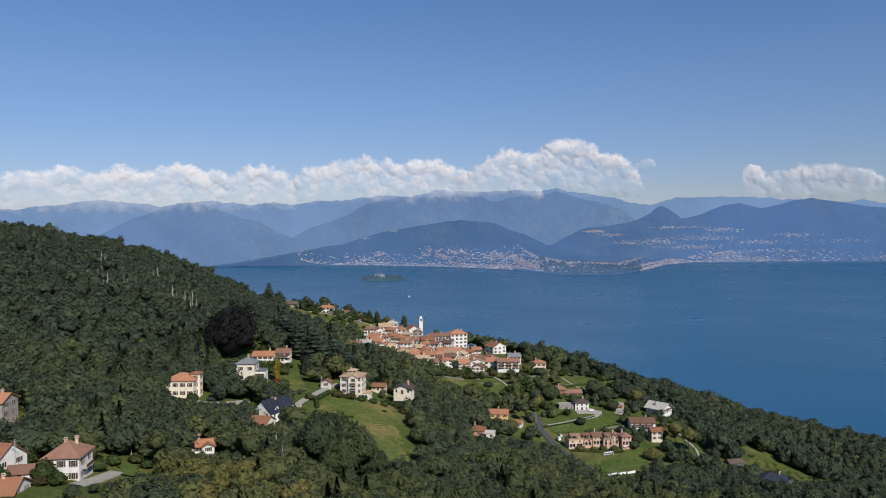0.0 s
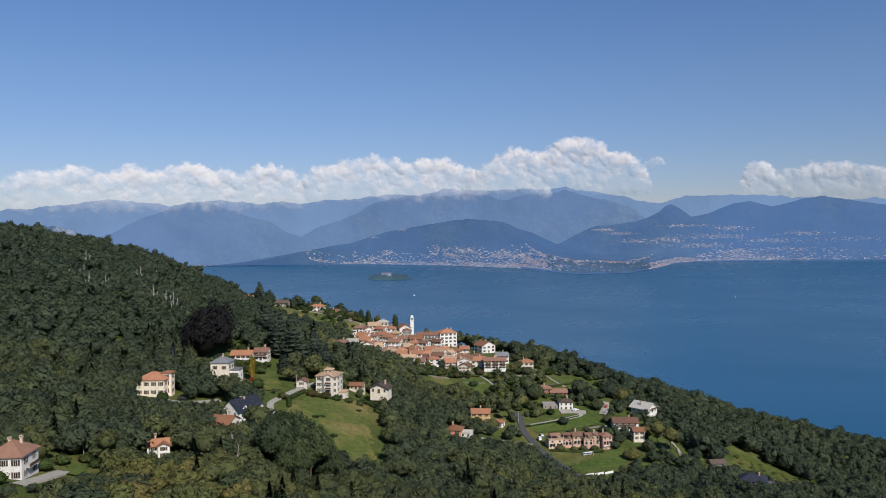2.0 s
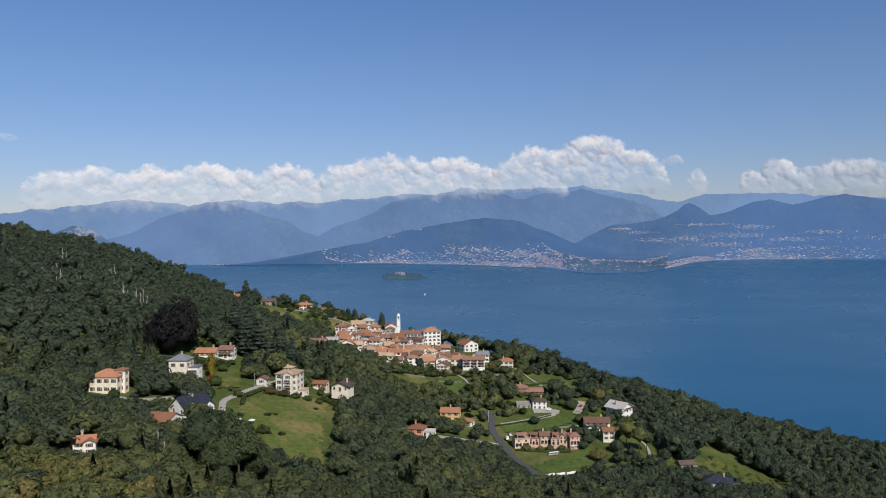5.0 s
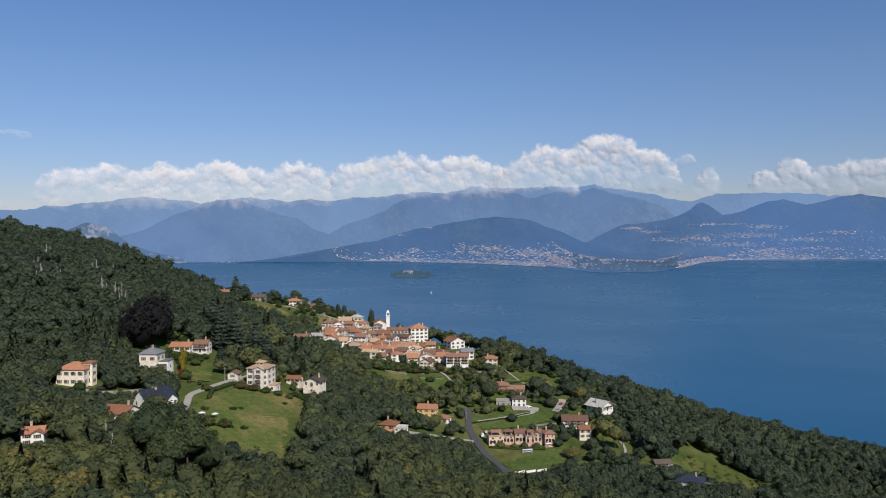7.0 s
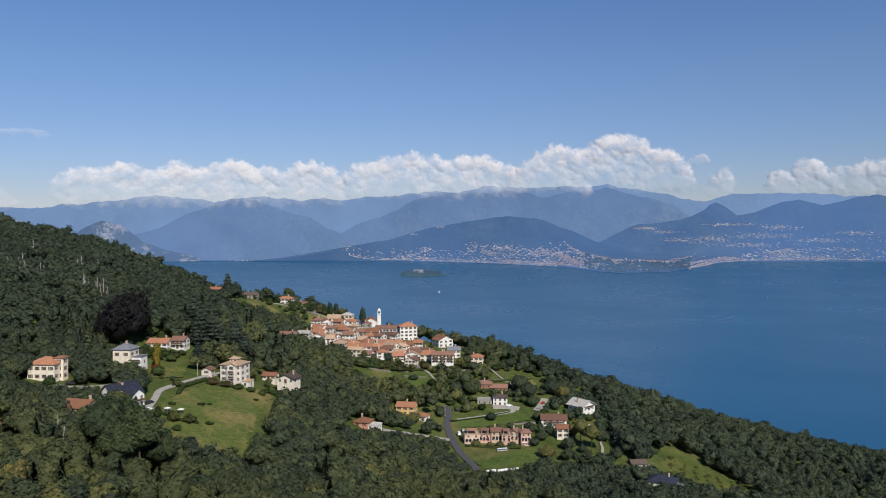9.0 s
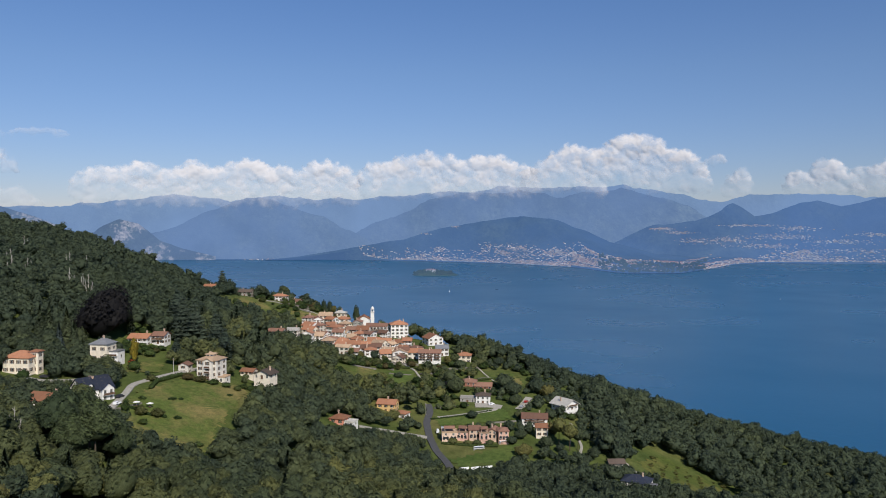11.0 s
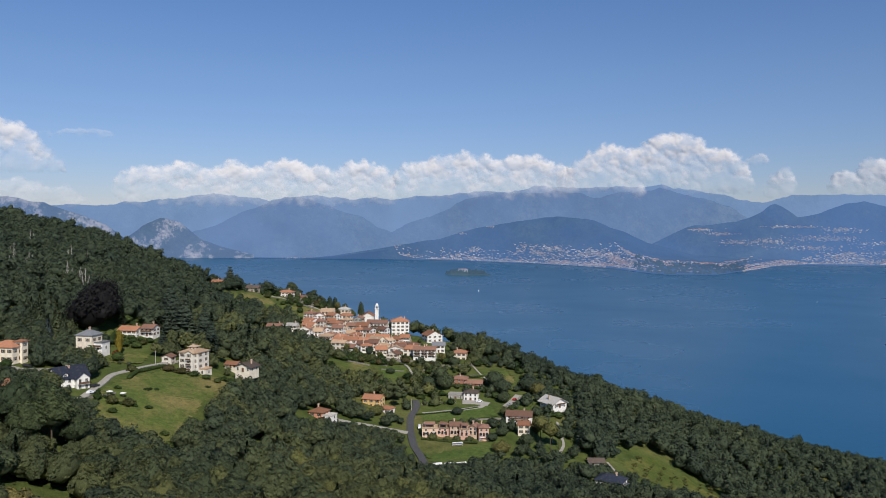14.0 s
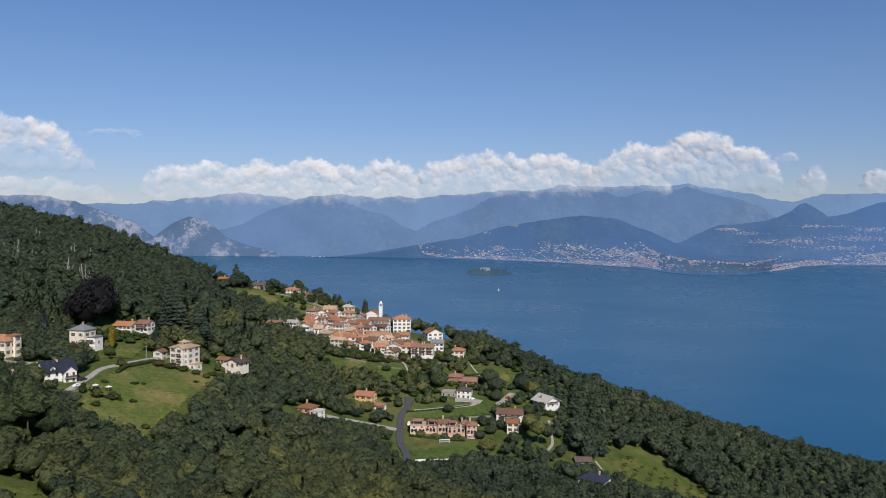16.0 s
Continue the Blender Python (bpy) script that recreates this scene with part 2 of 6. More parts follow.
def cloud_material(name):
    """Sunlit droplets with a painted haze glow; the cloud's own thickness says how much of the sky behind shows
    through.
    """
    m, t, b = material(name, 1.0, 0, 0.0)
    b.inputs["Base Color"].default_value = (0.415, 0.392, 0.374, 1)
    b.inputs["Emission Color"].default_value = (0.74, 0.82, 1.0, 1)       # glow painted on for hazy air in front
    b.inputs["Emission Strength"].default_value = 0.18
    thick = t.nodes.new("ShaderNodeAttribute")
    thick.attribute_name = "thickness"
    clear = t.nodes.new("ShaderNodeBsdfTransparent")
    mx = t.nodes.new("ShaderNodeMixShader")
    t.links.new(thick.outputs["Fac"], mx.inputs[0])
    t.links.new(clear.outputs[0], mx.inputs[1])
    t.links.new(b.outputs[0], mx.inputs[2])
    t.links.new(mx.outputs[0], t.nodes["Material Output"].inputs["Surface"])
    return m


# ---------------------------------------------------------------- mesh helpers
def mesh_from(name, verts, faces, mat, smooth=False):
    me = bpy.data.meshes.new(name)
    verts, faces = np.asarray(verts, np.float32), np.asarray(faces, np.int32)
    n, k = faces.shape
    me.vertices.add(len(verts))
    me.vertices.foreach_set("co", verts.ravel())
    me.loops.add(n * k)
    me.loops.foreach_set("vertex_index", faces.ravel())
    me.polygons.add(n)
    me.polygons.foreach_set("loop_start", np.arange(0, n * k, k, dtype=np.int32))
    me.polygons.foreach_set("use_smooth", np.full(n, smooth))
    me.update(calc_edges=True)
    me.materials.append(mat)
    return me


def grid_faces(nu, nv):
    """Quads of a grid whose vertices run v fastest."""
    i = (np.arange(nu - 1)[:, None] * nv + np.arange(nv - 1)[None, :]).ravel()
    return np.stack([i, i + nv, i + nv + 1, i + 1], 1)


def part(name, bm, mat, parent, label="", at=None, smooth=False):
    me = bpy.data.meshes.new(name)
    if smooth:
        for f in bm.faces:
            f.smooth = True
    bm.to_mesh(me)
    bm.free()
    me.materials.append(mat)
    ob = new(name, me)
    ob.parent = parent
    if at is not None:
        ob.matrix_local = at
    if label:
        ob["label"] = label
    return ob


def shared(name, me, parent, at):
    ob = new(name, me)
    ob.parent = parent
    ob.matrix_local = at
    return ob


def box(bm, x0, x1, y0, y1, z0, z1):
    v = [bm.verts.new(p) for p in ((x0, y0, z0), (x1, y0, z0), (x1, y1, z0), (x0, y1, z0), (x0, y0, z1), (x1, y0, z1), (x1, y1, z1), (x0, y1, z1))]
    for f in ((3, 2, 1, 0), (4, 5, 6, 7), (0, 1, 5, 4), (1, 2, 6, 5), (2, 3, 7, 6), (3, 0, 4, 7)):
        bm.faces.new([v[i] for i in f])
    return bm


def boxes(*sizes):
    bm = bmesh.new()
    for s in sizes:
        box(bm, *s)
    return bm


def box_mesh(name, mat, *sizes):
    bm = boxes(*sizes)
    me = bpy.data.meshes.new(name)
    bm.to_mesh(me)
    bm.free()
    me.materials.append(mat)
    return me


def thing(name, m, label, category, group="", kind=""):
    ob = new(name)
    ob.matrix_world = m
    ob.empty_display_size = 0.5
    return tagged(ob, label, category, group, kind)


# ---------------------------------------------------------------- the hill
XS = np.array([-440, -320, -220, -140, -75, -15, 45, 105, 170, 260, 380.0])
YS = np.array([120, 220, 310, 385, 455, 530, 610, 700.0])
# swells and hollows of the hillside, row by row away from the camera
SWELL = np.array([
    [0.3, 8.6, 13, 5.2, 12.2, 11.2, 4.7, 7.2, 13.3, 9.1, 2],
    [0.8, 12.3, 9.2, -1.1, 13.5, 1.7, 1.7, 12.7, 10.1, 10.1, 12.8],
    [1, 7, 6.4, 1.5, 9.3, -11.5, -2.3, 12, -0.2, 7.7, 9.5],
    [3.6, 2.3, 2.6, -11.9, 7.2, 17.1, -7.3, -4.4, 1.3, 13.4, 3.4],
    [7.4, 2.6, 13, 14.1, -5.3, 1.1, -12, 7.8, 1.8, -11.7, 3.3],
    [17.1, 10.6, 8.5, 6.6, 11.7, 5.5, -6.9, 5.6, 5.3, -4.8, 9.5],
    [27.1, 22.5, 26.6, -6.1, -5.6, -7.6, 10.1, 7.4, 4.6, 10.2, 5.2],
    [-2.2, 0.3, -4.6, 7.5, 15.4, -0.4, 8.2, 5.5, -1.9, -1.2, -1.6]])


def crest(x):
    return 745 - 45 / (1 + np.exp(-(x + 55) / 20)) - 70 / (1 + np.exp(-(x - 110) / 25))


def ground(x, y):
    """Height of the hillside over the lake; it breaks off behind its crest."""
    x, y = np.asarray(x, float), np.asarray(y, float)
    z = 85 - 0.2 * x - 10.8 * np.logaddexp(0, (y - crest(x)) / 18)
    for j, cy in enumerate(YS):
        for i, cx in enumerate(XS):
            z = z + SWELL[j, i] * np.exp(-((x - cx) ** 2 + (y - cy) ** 2) / 8100)
    return z


def g(x, y):
    return float(ground(x, y))


rng = np.random.default_rng(7)
gx, gy = np.arange(-760, 761, 5.0), np.arange(-200, 1001, 5.0)
X, Y = np.meshgrid(gx, gy, indexing="ij")
Z = ground(X, Y) + 0.35 * np.sin(X / 7.3 + np.sin(Y / 9)) * np.sin(Y / 8.1)
land = new("ground", mesh_from("ground", np.stack([X, Y, Z], -1).reshape(-1, 3), grid_faces(len(gx), len(gy)), ground_material(), True))
tagged(land, "grassy green hillside falling towards the lake", "hillside", kind="structure")

# the lake, one sheet to the horizon
lx, ly = np.linspace(-6000, 6000, 41), np.linspace(-2500, 6500, 31)
LX, LY = np.meshgrid(lx, ly, indexing="ij")
lake = new("water", mesh_from("water", np.stack([LX, LY, 0 * LX], -1).reshape(-1, 3), grid_faces(41, 31), water_material(), True))
tagged(lake, "calm blue lake water with faint wind streaks", "lake", kind="structure")

# ---------------------------------------------------------------- far shore and mountains
FAR_EYE = np.array([90.0, 8.0])
SHORE = np.array([(-46, 4640), (-20.7, 4650), (-14.1, 4640), (-8.2, 4450), (-1.8, 4190), (3.8, 3810), (6.7, 3420), (7.9, 3330), (11.5, 3380), (13.5, 3770), (15, 4260), (17, 4470), (40, 4480)])


def radial(a, d):
    """Radius at azimuth a (degrees) of the far bands, which stand at depth d ahead."""
    off = np.maximum(0, np.maximum(a - 0, -12 - a))
    return d / np.cos(np.radians(off))


def far_place(a, d):
    r = radial(a, d)
    return FAR_EYE[0] + r * np.sin(np.radians(a)), FAR_EYE[1] + r * np.cos(np.radians(a))


def shore_depth(a):
    return np.interp(a, SHORE[:, 0], SHORE[:, 1])


def wiggle(a, seed, octaves=8, base=0.35):
    out = 0
    for k in range(octaves):
        f = base * 2 ** k
        out = out + np.sin(a * f * 2.1 + seed * 1.7 + k * 2.3 + 1.3 * np.sin(a * f * 0.9 + seed + k)) / 1.75 ** k
    return out


def ridge_height(profile, depth, a, d, seed, rough, power, start=0):
    a0 = np.maximum(shore_depth(a), start)
    s = np.clip((d - a0) / (depth - a0), 0, 1.3)
    top = np.interp(a, profile[:, 0], profile[:, 1])
    top = top + rough * wiggle(a, seed) * np.clip(top / 200, 0.1, 1)
    spur = 1 + 0.3 * (1 - s) * s ** .5 * wiggle(a + 5 * s, seed + 3, 5, .8)
    back = np.where(s > 1, 1 - 2 * (s - 1), 1)
    return 1.5 + np.maximum(top, 0) * np.clip(s, 0, 1) ** power * np.clip(spur, 0.4, 1.6) ** (s < 1) * back


def ridge(name, label, profile, depth, mat, seed, rough=8.0, power=1.2, start=0):
    profile = np.array(profile, float)
    a = np.linspace(profile[0, 0], profile[-1, 0], max(60, int((profile[-1, 0] - profile[0, 0]) * 9)))
    s = np.linspace(0, 1.12, 36)
    A, S = np.meshgrid(a, s, indexing="ij")
    first = np.maximum(shore_depth(A), start)
    D = first + S * (depth - first)
    x, y = far_place(A, D)
    z = ridge_height(profile, depth, A, D, seed, rough, power, start)
    ob = new(name, mesh_from(name, np.stack([x, y, z], -1).reshape(-1, 3), grid_faces(len(a), len(s)), mat, True))
    return tagged(ob, label, "mountain", kind="structure")


# haze glow painted per band, strongest on the farthest range
M_FAR0 = haze_glow_material("far_range_painted_haze", (0.02, 0.04, 0.05), (0.13, 0.17, 0.16), (0.165, 0.258, 0.44), 0.9)
M_FAR1 = haze_glow_material("middle_range_painted_haze", (0.01, 0.03, 0.03), (0.14, 0.18, 0.15), (0.13, 0.212, 0.39), 0.84)
M_FAR2 = haze_glow_material("shore_hills_painted_haze", (0.01, 0.025, 0.022), (0.085, 0.115, 0.075), (0.072, 0.142, 0.298), 0.84)
M_EAST = haze_glow_material("east_hills_painted_haze", (0.01, 0.025, 0.022), (0.1, 0.13, 0.09), (0.08, 0.155, 0.328), 0.84)
M_QUARRY = haze_glow_material("quarried_mountain_painted_haze", (0.02, 0.04, 0.035), (0.09, 0.12, 0.08), (0.115, 0.185, 0.34), 0.72, (0.5, 0.455, 0.42))
RIGHT = [(5.5, 60), (6.8, 115), (8.0, 165), (9.3, 215), (11.0, 232), (12.3, 250), (13.2, 280), (14.0, 310), (14.5, 348), (14.8, 356), (15.2, 338), (16.2, 272), (17.3, 288), (19.1, 355), (20.2, 366), (21.6, 330), (23.6, 385), (24.9, 402), (26.9, 362), (29.9, 326), (36, 290)]
ROSSO = [(-19.5, 2), (-17, 22), (-14.1, 62), (-9.1, 128), (-6.5, 195), (-3.1, 248), (-0.1, 268), (2.5, 247), (4.6, 185), (6.3, 112), (9.7, 50), (14, 30)]
ridge("backdrop_far_range", "pale blue alpine range with painted summer haze", [(-46, 285), (-33.1, 325), (-30, 373), (-26.4, 402), (-22.6, 382), (-12.5, 397), (-8.2, 417), (-1.3, 465), (4.6, 470), (7.5, 467), (10.7, 410), (13.1, 382), (16.2, 403), (20.9, 429), (23, 392), (25.6, 371), (28.1, 382), (38, 357)], 4950, M_FAR0, 1, 10, .8, 4900)
ridge("backdrop_west_massif", "blue wooded mountain massif with painted haze across the lake", [(-33, 40), (-30, 84), (-26.4, 179), (-23.8, 295), (-20.7, 374), (-19.5, 379), (-17.4, 332), (-15, 264), (-12.9, 171), (-10.8, 72), (-8, 30)], 4820, M_FAR1, 2, 8, .9, 4740)
ridge("backdrop_central_massif", "broad blue mountain massif with painted haze behind the town", [(-18, 30), (-15, 71), (-12.5, 170), (-9.9, 285), (-6.5, 393), (-3.9, 429), (-0.5, 453), (2.5, 399), (5.4, 425), (7.1, 452), (9.5, 404), (11.9, 333), (15, 144), (18, 40)], 4880, M_FAR1, 3, 10, .9, 4820)
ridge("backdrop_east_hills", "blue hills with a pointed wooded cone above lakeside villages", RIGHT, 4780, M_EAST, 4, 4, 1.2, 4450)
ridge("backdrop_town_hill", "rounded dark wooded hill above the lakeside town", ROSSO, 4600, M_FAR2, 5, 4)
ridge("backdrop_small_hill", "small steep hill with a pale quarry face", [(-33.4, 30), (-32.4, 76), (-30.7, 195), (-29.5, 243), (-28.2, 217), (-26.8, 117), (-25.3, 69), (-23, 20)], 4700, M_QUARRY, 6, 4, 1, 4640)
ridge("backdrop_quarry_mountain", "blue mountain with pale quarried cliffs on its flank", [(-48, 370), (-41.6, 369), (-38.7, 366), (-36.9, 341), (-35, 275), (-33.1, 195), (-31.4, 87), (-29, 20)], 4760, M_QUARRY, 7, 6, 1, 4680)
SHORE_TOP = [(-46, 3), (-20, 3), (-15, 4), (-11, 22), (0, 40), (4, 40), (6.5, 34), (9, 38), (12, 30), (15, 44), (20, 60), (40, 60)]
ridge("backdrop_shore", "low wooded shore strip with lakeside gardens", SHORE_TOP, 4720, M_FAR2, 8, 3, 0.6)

# ---------------------------------------------------------------- buildings
TARGETS = []        # x, y, z, half width, bare ground ahead: what the woods leave open to the valley
KEEP = []           # x, y, radius without forest trees
W_CACHE = {}


def window_meshes(w, h, shutters):
    key = (w, h, shutters)
    if key not in W_CACHE:
        frame_me = box_mesh("window", M_FRAME, (-w / 2 - .1, -w / 2, -.08, .02, -.1, h + .1), (w / 2, w / 2 + .1, -.08, .02, -.1, h + .1),
                            (-w / 2, w / 2, -.08, .02, h, h + .1), (-w / 2 - .18, w / 2 + .18, -.16, .02, -.18, -.1), (-.03, .03, -.06, .02, -.1, h))
        pane = box_mesh("pane", M_GLASS, (-w / 2, w / 2, -.035, .02, -.1, h))
        mat = M_SHUTTER if shutters != "green" else M_SHUTTER_G
        leaf = box_mesh("shutter", mat, (0, w * .52, -.05, 0, -.08, h + .06), (.06, w * .52 - .06, -.075, -.05, .05, h * .45), (.06, w * .52 - .06, -.075, -.05, h * .52, h - .06))
        W_CACHE[key] = (frame_me, pane, leaf)
    return W_CACHE[key]


def window(parent, at, w=1.05, h=1.5, shutters=""):
    frame_me, pane, leaf = window_meshes(w, h, shutters)
    win = shared("window", frame_me, parent, at)
    shared("pane", pane, win, Matrix())
    if shutters:
        shared("shutter", leaf, win, pose(w / 2 + .12, -.02, 0))
        shared("shutter", leaf, win, pose(-w / 2 - .12 - w * .52, -.02, 0))


def hip_roof(w, d, rise, over=.6, thick=.28):
    bm = bmesh.new()
    a, b = w / 2 + over, d / 2 + over
    r = max(0.01, (a - b)) if a >= b else 0.01
    low = [bm.verts.new((x, y, -.1)) for x, y in ((-a, -b), (a, -b), (a, b), (-a, b))]
    up = [bm.verts.new((x, y, -.1 + thick)) for x, y in ((-a, -b), (a, -b), (a, b), (-a, b))]
    if a >= b:
        p, q = bm.verts.new((-r, 0, rise)), bm.verts.new((r, 0, rise))
        faces = [(up[0], up[1], q, p), (up[1], up[2], q), (up[2], up[3], p, q), (up[3], up[0], p)]
    else:
        r = b - a
        p, q = bm.verts.new((0, -r, rise)), bm.verts.new((0, r, rise))
        faces = [(up[0], up[1], p), (up[1], up[2], q, p), (up[2], up[3], q), (up[3], up[0], p, q)]
    for f in faces:
        bm.faces.new(f)
    for i in range(4):
        j = (i + 1) % 4
        bm.faces.new((low[i], low[j], up[j], up[i]))
    bm.faces.new(low[::-1])
    return bm


def gable_roof(w, d, rise, along, over=.55, thick=.25):
    """Two slabs; the ridge runs along x or y."""
    bm = bmesh.new()
    if along == "y":
        w, d = d, w
    a, b = w / 2 + over, d / 2 + over
    drop = rise * over / (d / 2)
    sec = [(-b, -drop), (0, rise), (b, -drop), (b, -drop + thick), (0, rise + thick), (-b, -drop + thick)]
    ends = []
    for x in (-a, a):
        ends.append([bm.verts.new((x, y, z) if along == "x" else (-y, x, z)) for y, z in sec])
    for i in range(6):
        j = (i + 1) % 6
        bm.faces.new((ends[0][i], ends[0][j], ends[1][j], ends[1][i]))
    bm.faces.new((ends[0][0], ends[0][5], ends[0][4], ends[0][1]))
    bm.faces.new((ends[0][1], ends[0][4], ends[0][3], ends[0][2]))
    bm.faces.new((ends[1][1], ends[1][4], ends[1][5], ends[1][0]))
    bm.faces.new((ends[1][2], ends[1][3], ends[1][4], ends[1][1]))
    bmesh.ops.recalc_face_normals(bm, faces=bm.faces)
    return bm


def wall_block(w, d, h, style, rise, foot=4.0):
    bm = boxes((-w / 2, w / 2, -d / 2, d / 2, -foot, h))
    if style in ("gable_x", "gable_y"):
        if style == "gable_x":
            tri = [[(s * w / 2, -d / 2, h), (s * w / 2, d / 2, h), (s * w / 2, 0, h + rise)] for s in (-1, 1)]
        else:
            tri = [[(-w / 2, s * d / 2, h), (w / 2, s * d / 2, h), (0, s * d / 2, h + rise)] for s in (-1, 1)]
        vs = [[bm.verts.new(p) for p in t] for t in tri]
        bm.faces.new(vs[0])
        bm.faces.new(vs[1][::-1])
        for i in range(3):
            j = (i + 1) % 3
            bm.faces.new((vs[0][i], vs[1][i], vs[1][j], vs[0][j]))
        bmesh.ops.recalc_face_normals(bm, faces=bm.faces)
    return bm


def block(parent, x, y, z, w, d, h, wall, roof, style="hip", rise=None, storeys=2, cols=3, side_cols=2, shutters="brown", name="wall", over=.6, foot=4.0, yaw=0, chimneys=1, sides="fre"):
    """One mass of a house: wall, roof, chimneys and windows, in the house's own axes."""
    m = pose(x, y, z, 0, 0, yaw)
    if rise is None:
        rise = min(w, d) * (.27 if style == "hip" else .24)
    part(name, wall_block(w, d, h, style, rise, foot), M_WALLS[wall], parent, at=m)
    if style == "hip":
        part("roof", hip_roof(w, d, rise, over), M_ROOFS[roof], parent, at=m @ pose(0, 0, h))
    elif style == "flat":
        part("roof", boxes((-w / 2 - .2, w / 2 + .2, -d / 2 - .2, d / 2 + .2, 0, .25), (-w / 2 - .2, w / 2 + .2, -d / 2 - .2, -d / 2, .25, .7), (-w / 2 - .2, w / 2 + .2, d / 2, d / 2 + .2, .25, .7), (-w / 2 - .2, -w / 2, -d / 2, d / 2, .25, .7), (w / 2, w / 2 + .2, -d / 2, d / 2, .25, .7)), M_ROOFS[roof], parent, at=m @ pose(0, 0, h))
    else:
        part("roof", gable_roof(w, d, rise, style[-1], over), M_ROOFS[roof], parent, at=m @ pose(0, 0, h))
    for k in range(chimneys):
        cx = w * random.uniform(-.3, .3)
        part("chimney", boxes((-.35, .35, -.3, .3, 0, 1.9), (-.5, .5, -.45, .45, 1.9, 2.1), (-.4, -.3, -.4, .4, 2.1, 2.45), (.3, .4, -.4, .4, 2.1, 2.45), (-.5, .5, -.45, .45, 2.45, 2.55)), M_WALLS["terra"], parent, at=m @ pose(cx, d * random.uniform(-.12, .18), h + rise * .55))
    step = h / storeys
    for f in range(storeys):
        zz = f * step + step * .32
        wh = min(1.6, step * .52)
        for c in range(cols):
            cxx = (c + .5) / cols * w - w / 2
            if f == 0 and c == cols // 2 and cols > 2 and "d" not in sides:
                part("door", boxes((-.55, .55, -.07, 0, 0, 2.15), (-.7, -.55, -.12, 0, 0, 2.3), (.55, .7, -.12, 0, 0, 2.3), (-.55, .55, -.12, 0, 2.15, 2.3)), M_DOOR, parent, at=m @ pose(cxx, -d / 2, .05))
            else:
                window(parent, m @ pose(cxx, -d / 2, zz), 1.05, wh, shutters)
        for c in range(side_cols):
            cyy = (c + .5) / side_cols * d - d / 2
            if "r" in sides:
                window(parent, m @ pose(w / 2, cyy, zz, 0, 0, 90), 1.05, wh, shutters)
            if "e" in sides:
                window(parent, m @ pose(-w / 2, cyy, zz, 0, 0, -90), 1.05, wh, shutters)
    return m


def balcony(parent, m, w, depth=1.3):
    b = part("balcony", boxes((-w / 2, w / 2, -depth, 0, -.18, 0)), M_CONCRETE, parent, at=m)
    part("railing", boxes((-w / 2 + .04, w / 2 - .04, -depth + .02, -depth + .05, .06, .95)), M_SHUTTER, b)
    part("handrail", boxes((-w / 2, w / 2, -depth, -depth + .08, .95, 1.03)), M_SHUTTER, b)


def house(x, y, label, w, d, h, wall, roof, style="hip", yaw=0, name="house", category="house", group="", z=None, ahead=12, **more):
    zz = g(x, y) if z is None else z
    ob = thing(name, pose(x, y, zz, 0, 0, yaw), label, category, group)
    block(ob, 0, 0, 0, w, d, h, wall, roof, style, **more)
    low = .85 if name == "village_house" and x < -12 else .25
    TARGETS.append((x, y, zz + h * low, w / 2 + 3, ahead))
    KEEP.append((x, y, max(w, d) / 2 + 4))
    return ob


# --- the near hamlet below the camera
o = house(-109, 213, "white two-storey house with a brown hipped tile roof", 9.8, 10.5, 7.0, "white", "brown", "hip", 6, storeys=2, cols=3, side_cols=2, chimneys=2, z=129.3, ahead=3, rise=3.8)
balcony(o, pose(4.9, 0, 3.3, 0, 0, 90), 6)
house(-130.5, 211, "old house with patched orange and brown tile roof", 14, 12, 4.8, "white", "orange", "gable_x", -12, storeys=2, cols=4, z=131, ahead=4, rise=4.2)
house(-117, 191, "low house with weathered orange tile roof", 13, 11, 5, "white", "orange", "gable_x", 8, storeys=2, cols=4, chimneys=2, z=128.5, ahead=5)
house(-118.5, 206, "small white garage with a brown tile roof", 6.0, 6, 2.6, "white", "brown", "gable_x", 15, name="garage", category="garage", storeys=1, cols=1, side_cols=1, chimneys=0, shutters="", z=131.0)
house(-160, 262, "grey stone house with an orange tile roof", 11, 10, 9, "stone", "orange", "gable_x", 0, storeys=3, cols=3, z=132)
o = house(-86.5, 262, "small house in the trees with an orange cross-gabled roof", 7, 6.5, 4.4, "white", "orange", "gable_x", 20, storeys=2, cols=2, side_cols=1, ahead=2, z=120.6)
block(o, 2, -2.5, 0, 4, 4, 4.4, "white", "orange", "gable_y", storeys=2, cols=1, side_cols=0, name="wing", chimneys=0)

# --- villas on the shoulder
o = house(-128.5, 362, "cream three-storey villa with orange hipped roof and stair turret", 14, 11.5, 11.8, "cream", "orange", "hip", 0, name="villa", category="villa", storeys=3, cols=4, side_cols=3, z=117, sides="fred", chimneys=0, ahead=24)
block(o, 6.2, 1.5, 0, 4.4, 4.4, 14.2, "cream", "orange", "hip", storeys=4, cols=1, side_cols=1, name="turret", chimneys=0, sides="fred")
part("string_course", boxes((-7.35, 7.35, -5.85, 5.85, 3.3, 3.5)), M_FRAME, o)
o = house(-106, 396, "pale two-storey house with a grey slate hipped roof", 9.6, 9.6, 9.4, "cream", "slate", "hip", 0, storeys=2, cols=2, side_cols=2, chimneys=1, z=121.3, rise=3.2)
block(o, 7.2, 1, 0, 5, 7, 5, "white", "slate", "flat", storeys=1, cols=1, side_cols=1, name="annex", chimneys=0, shutters="")
balcony(o, pose(7.2, -2.5, 3), 5)
house(-107.5, 439, "white house with a broad orange tile roof", 12, 9, 5, "white", "orange", "gable_x", 0, storeys=2, cols=4, chimneys=1, z=122.8, ahead=30)
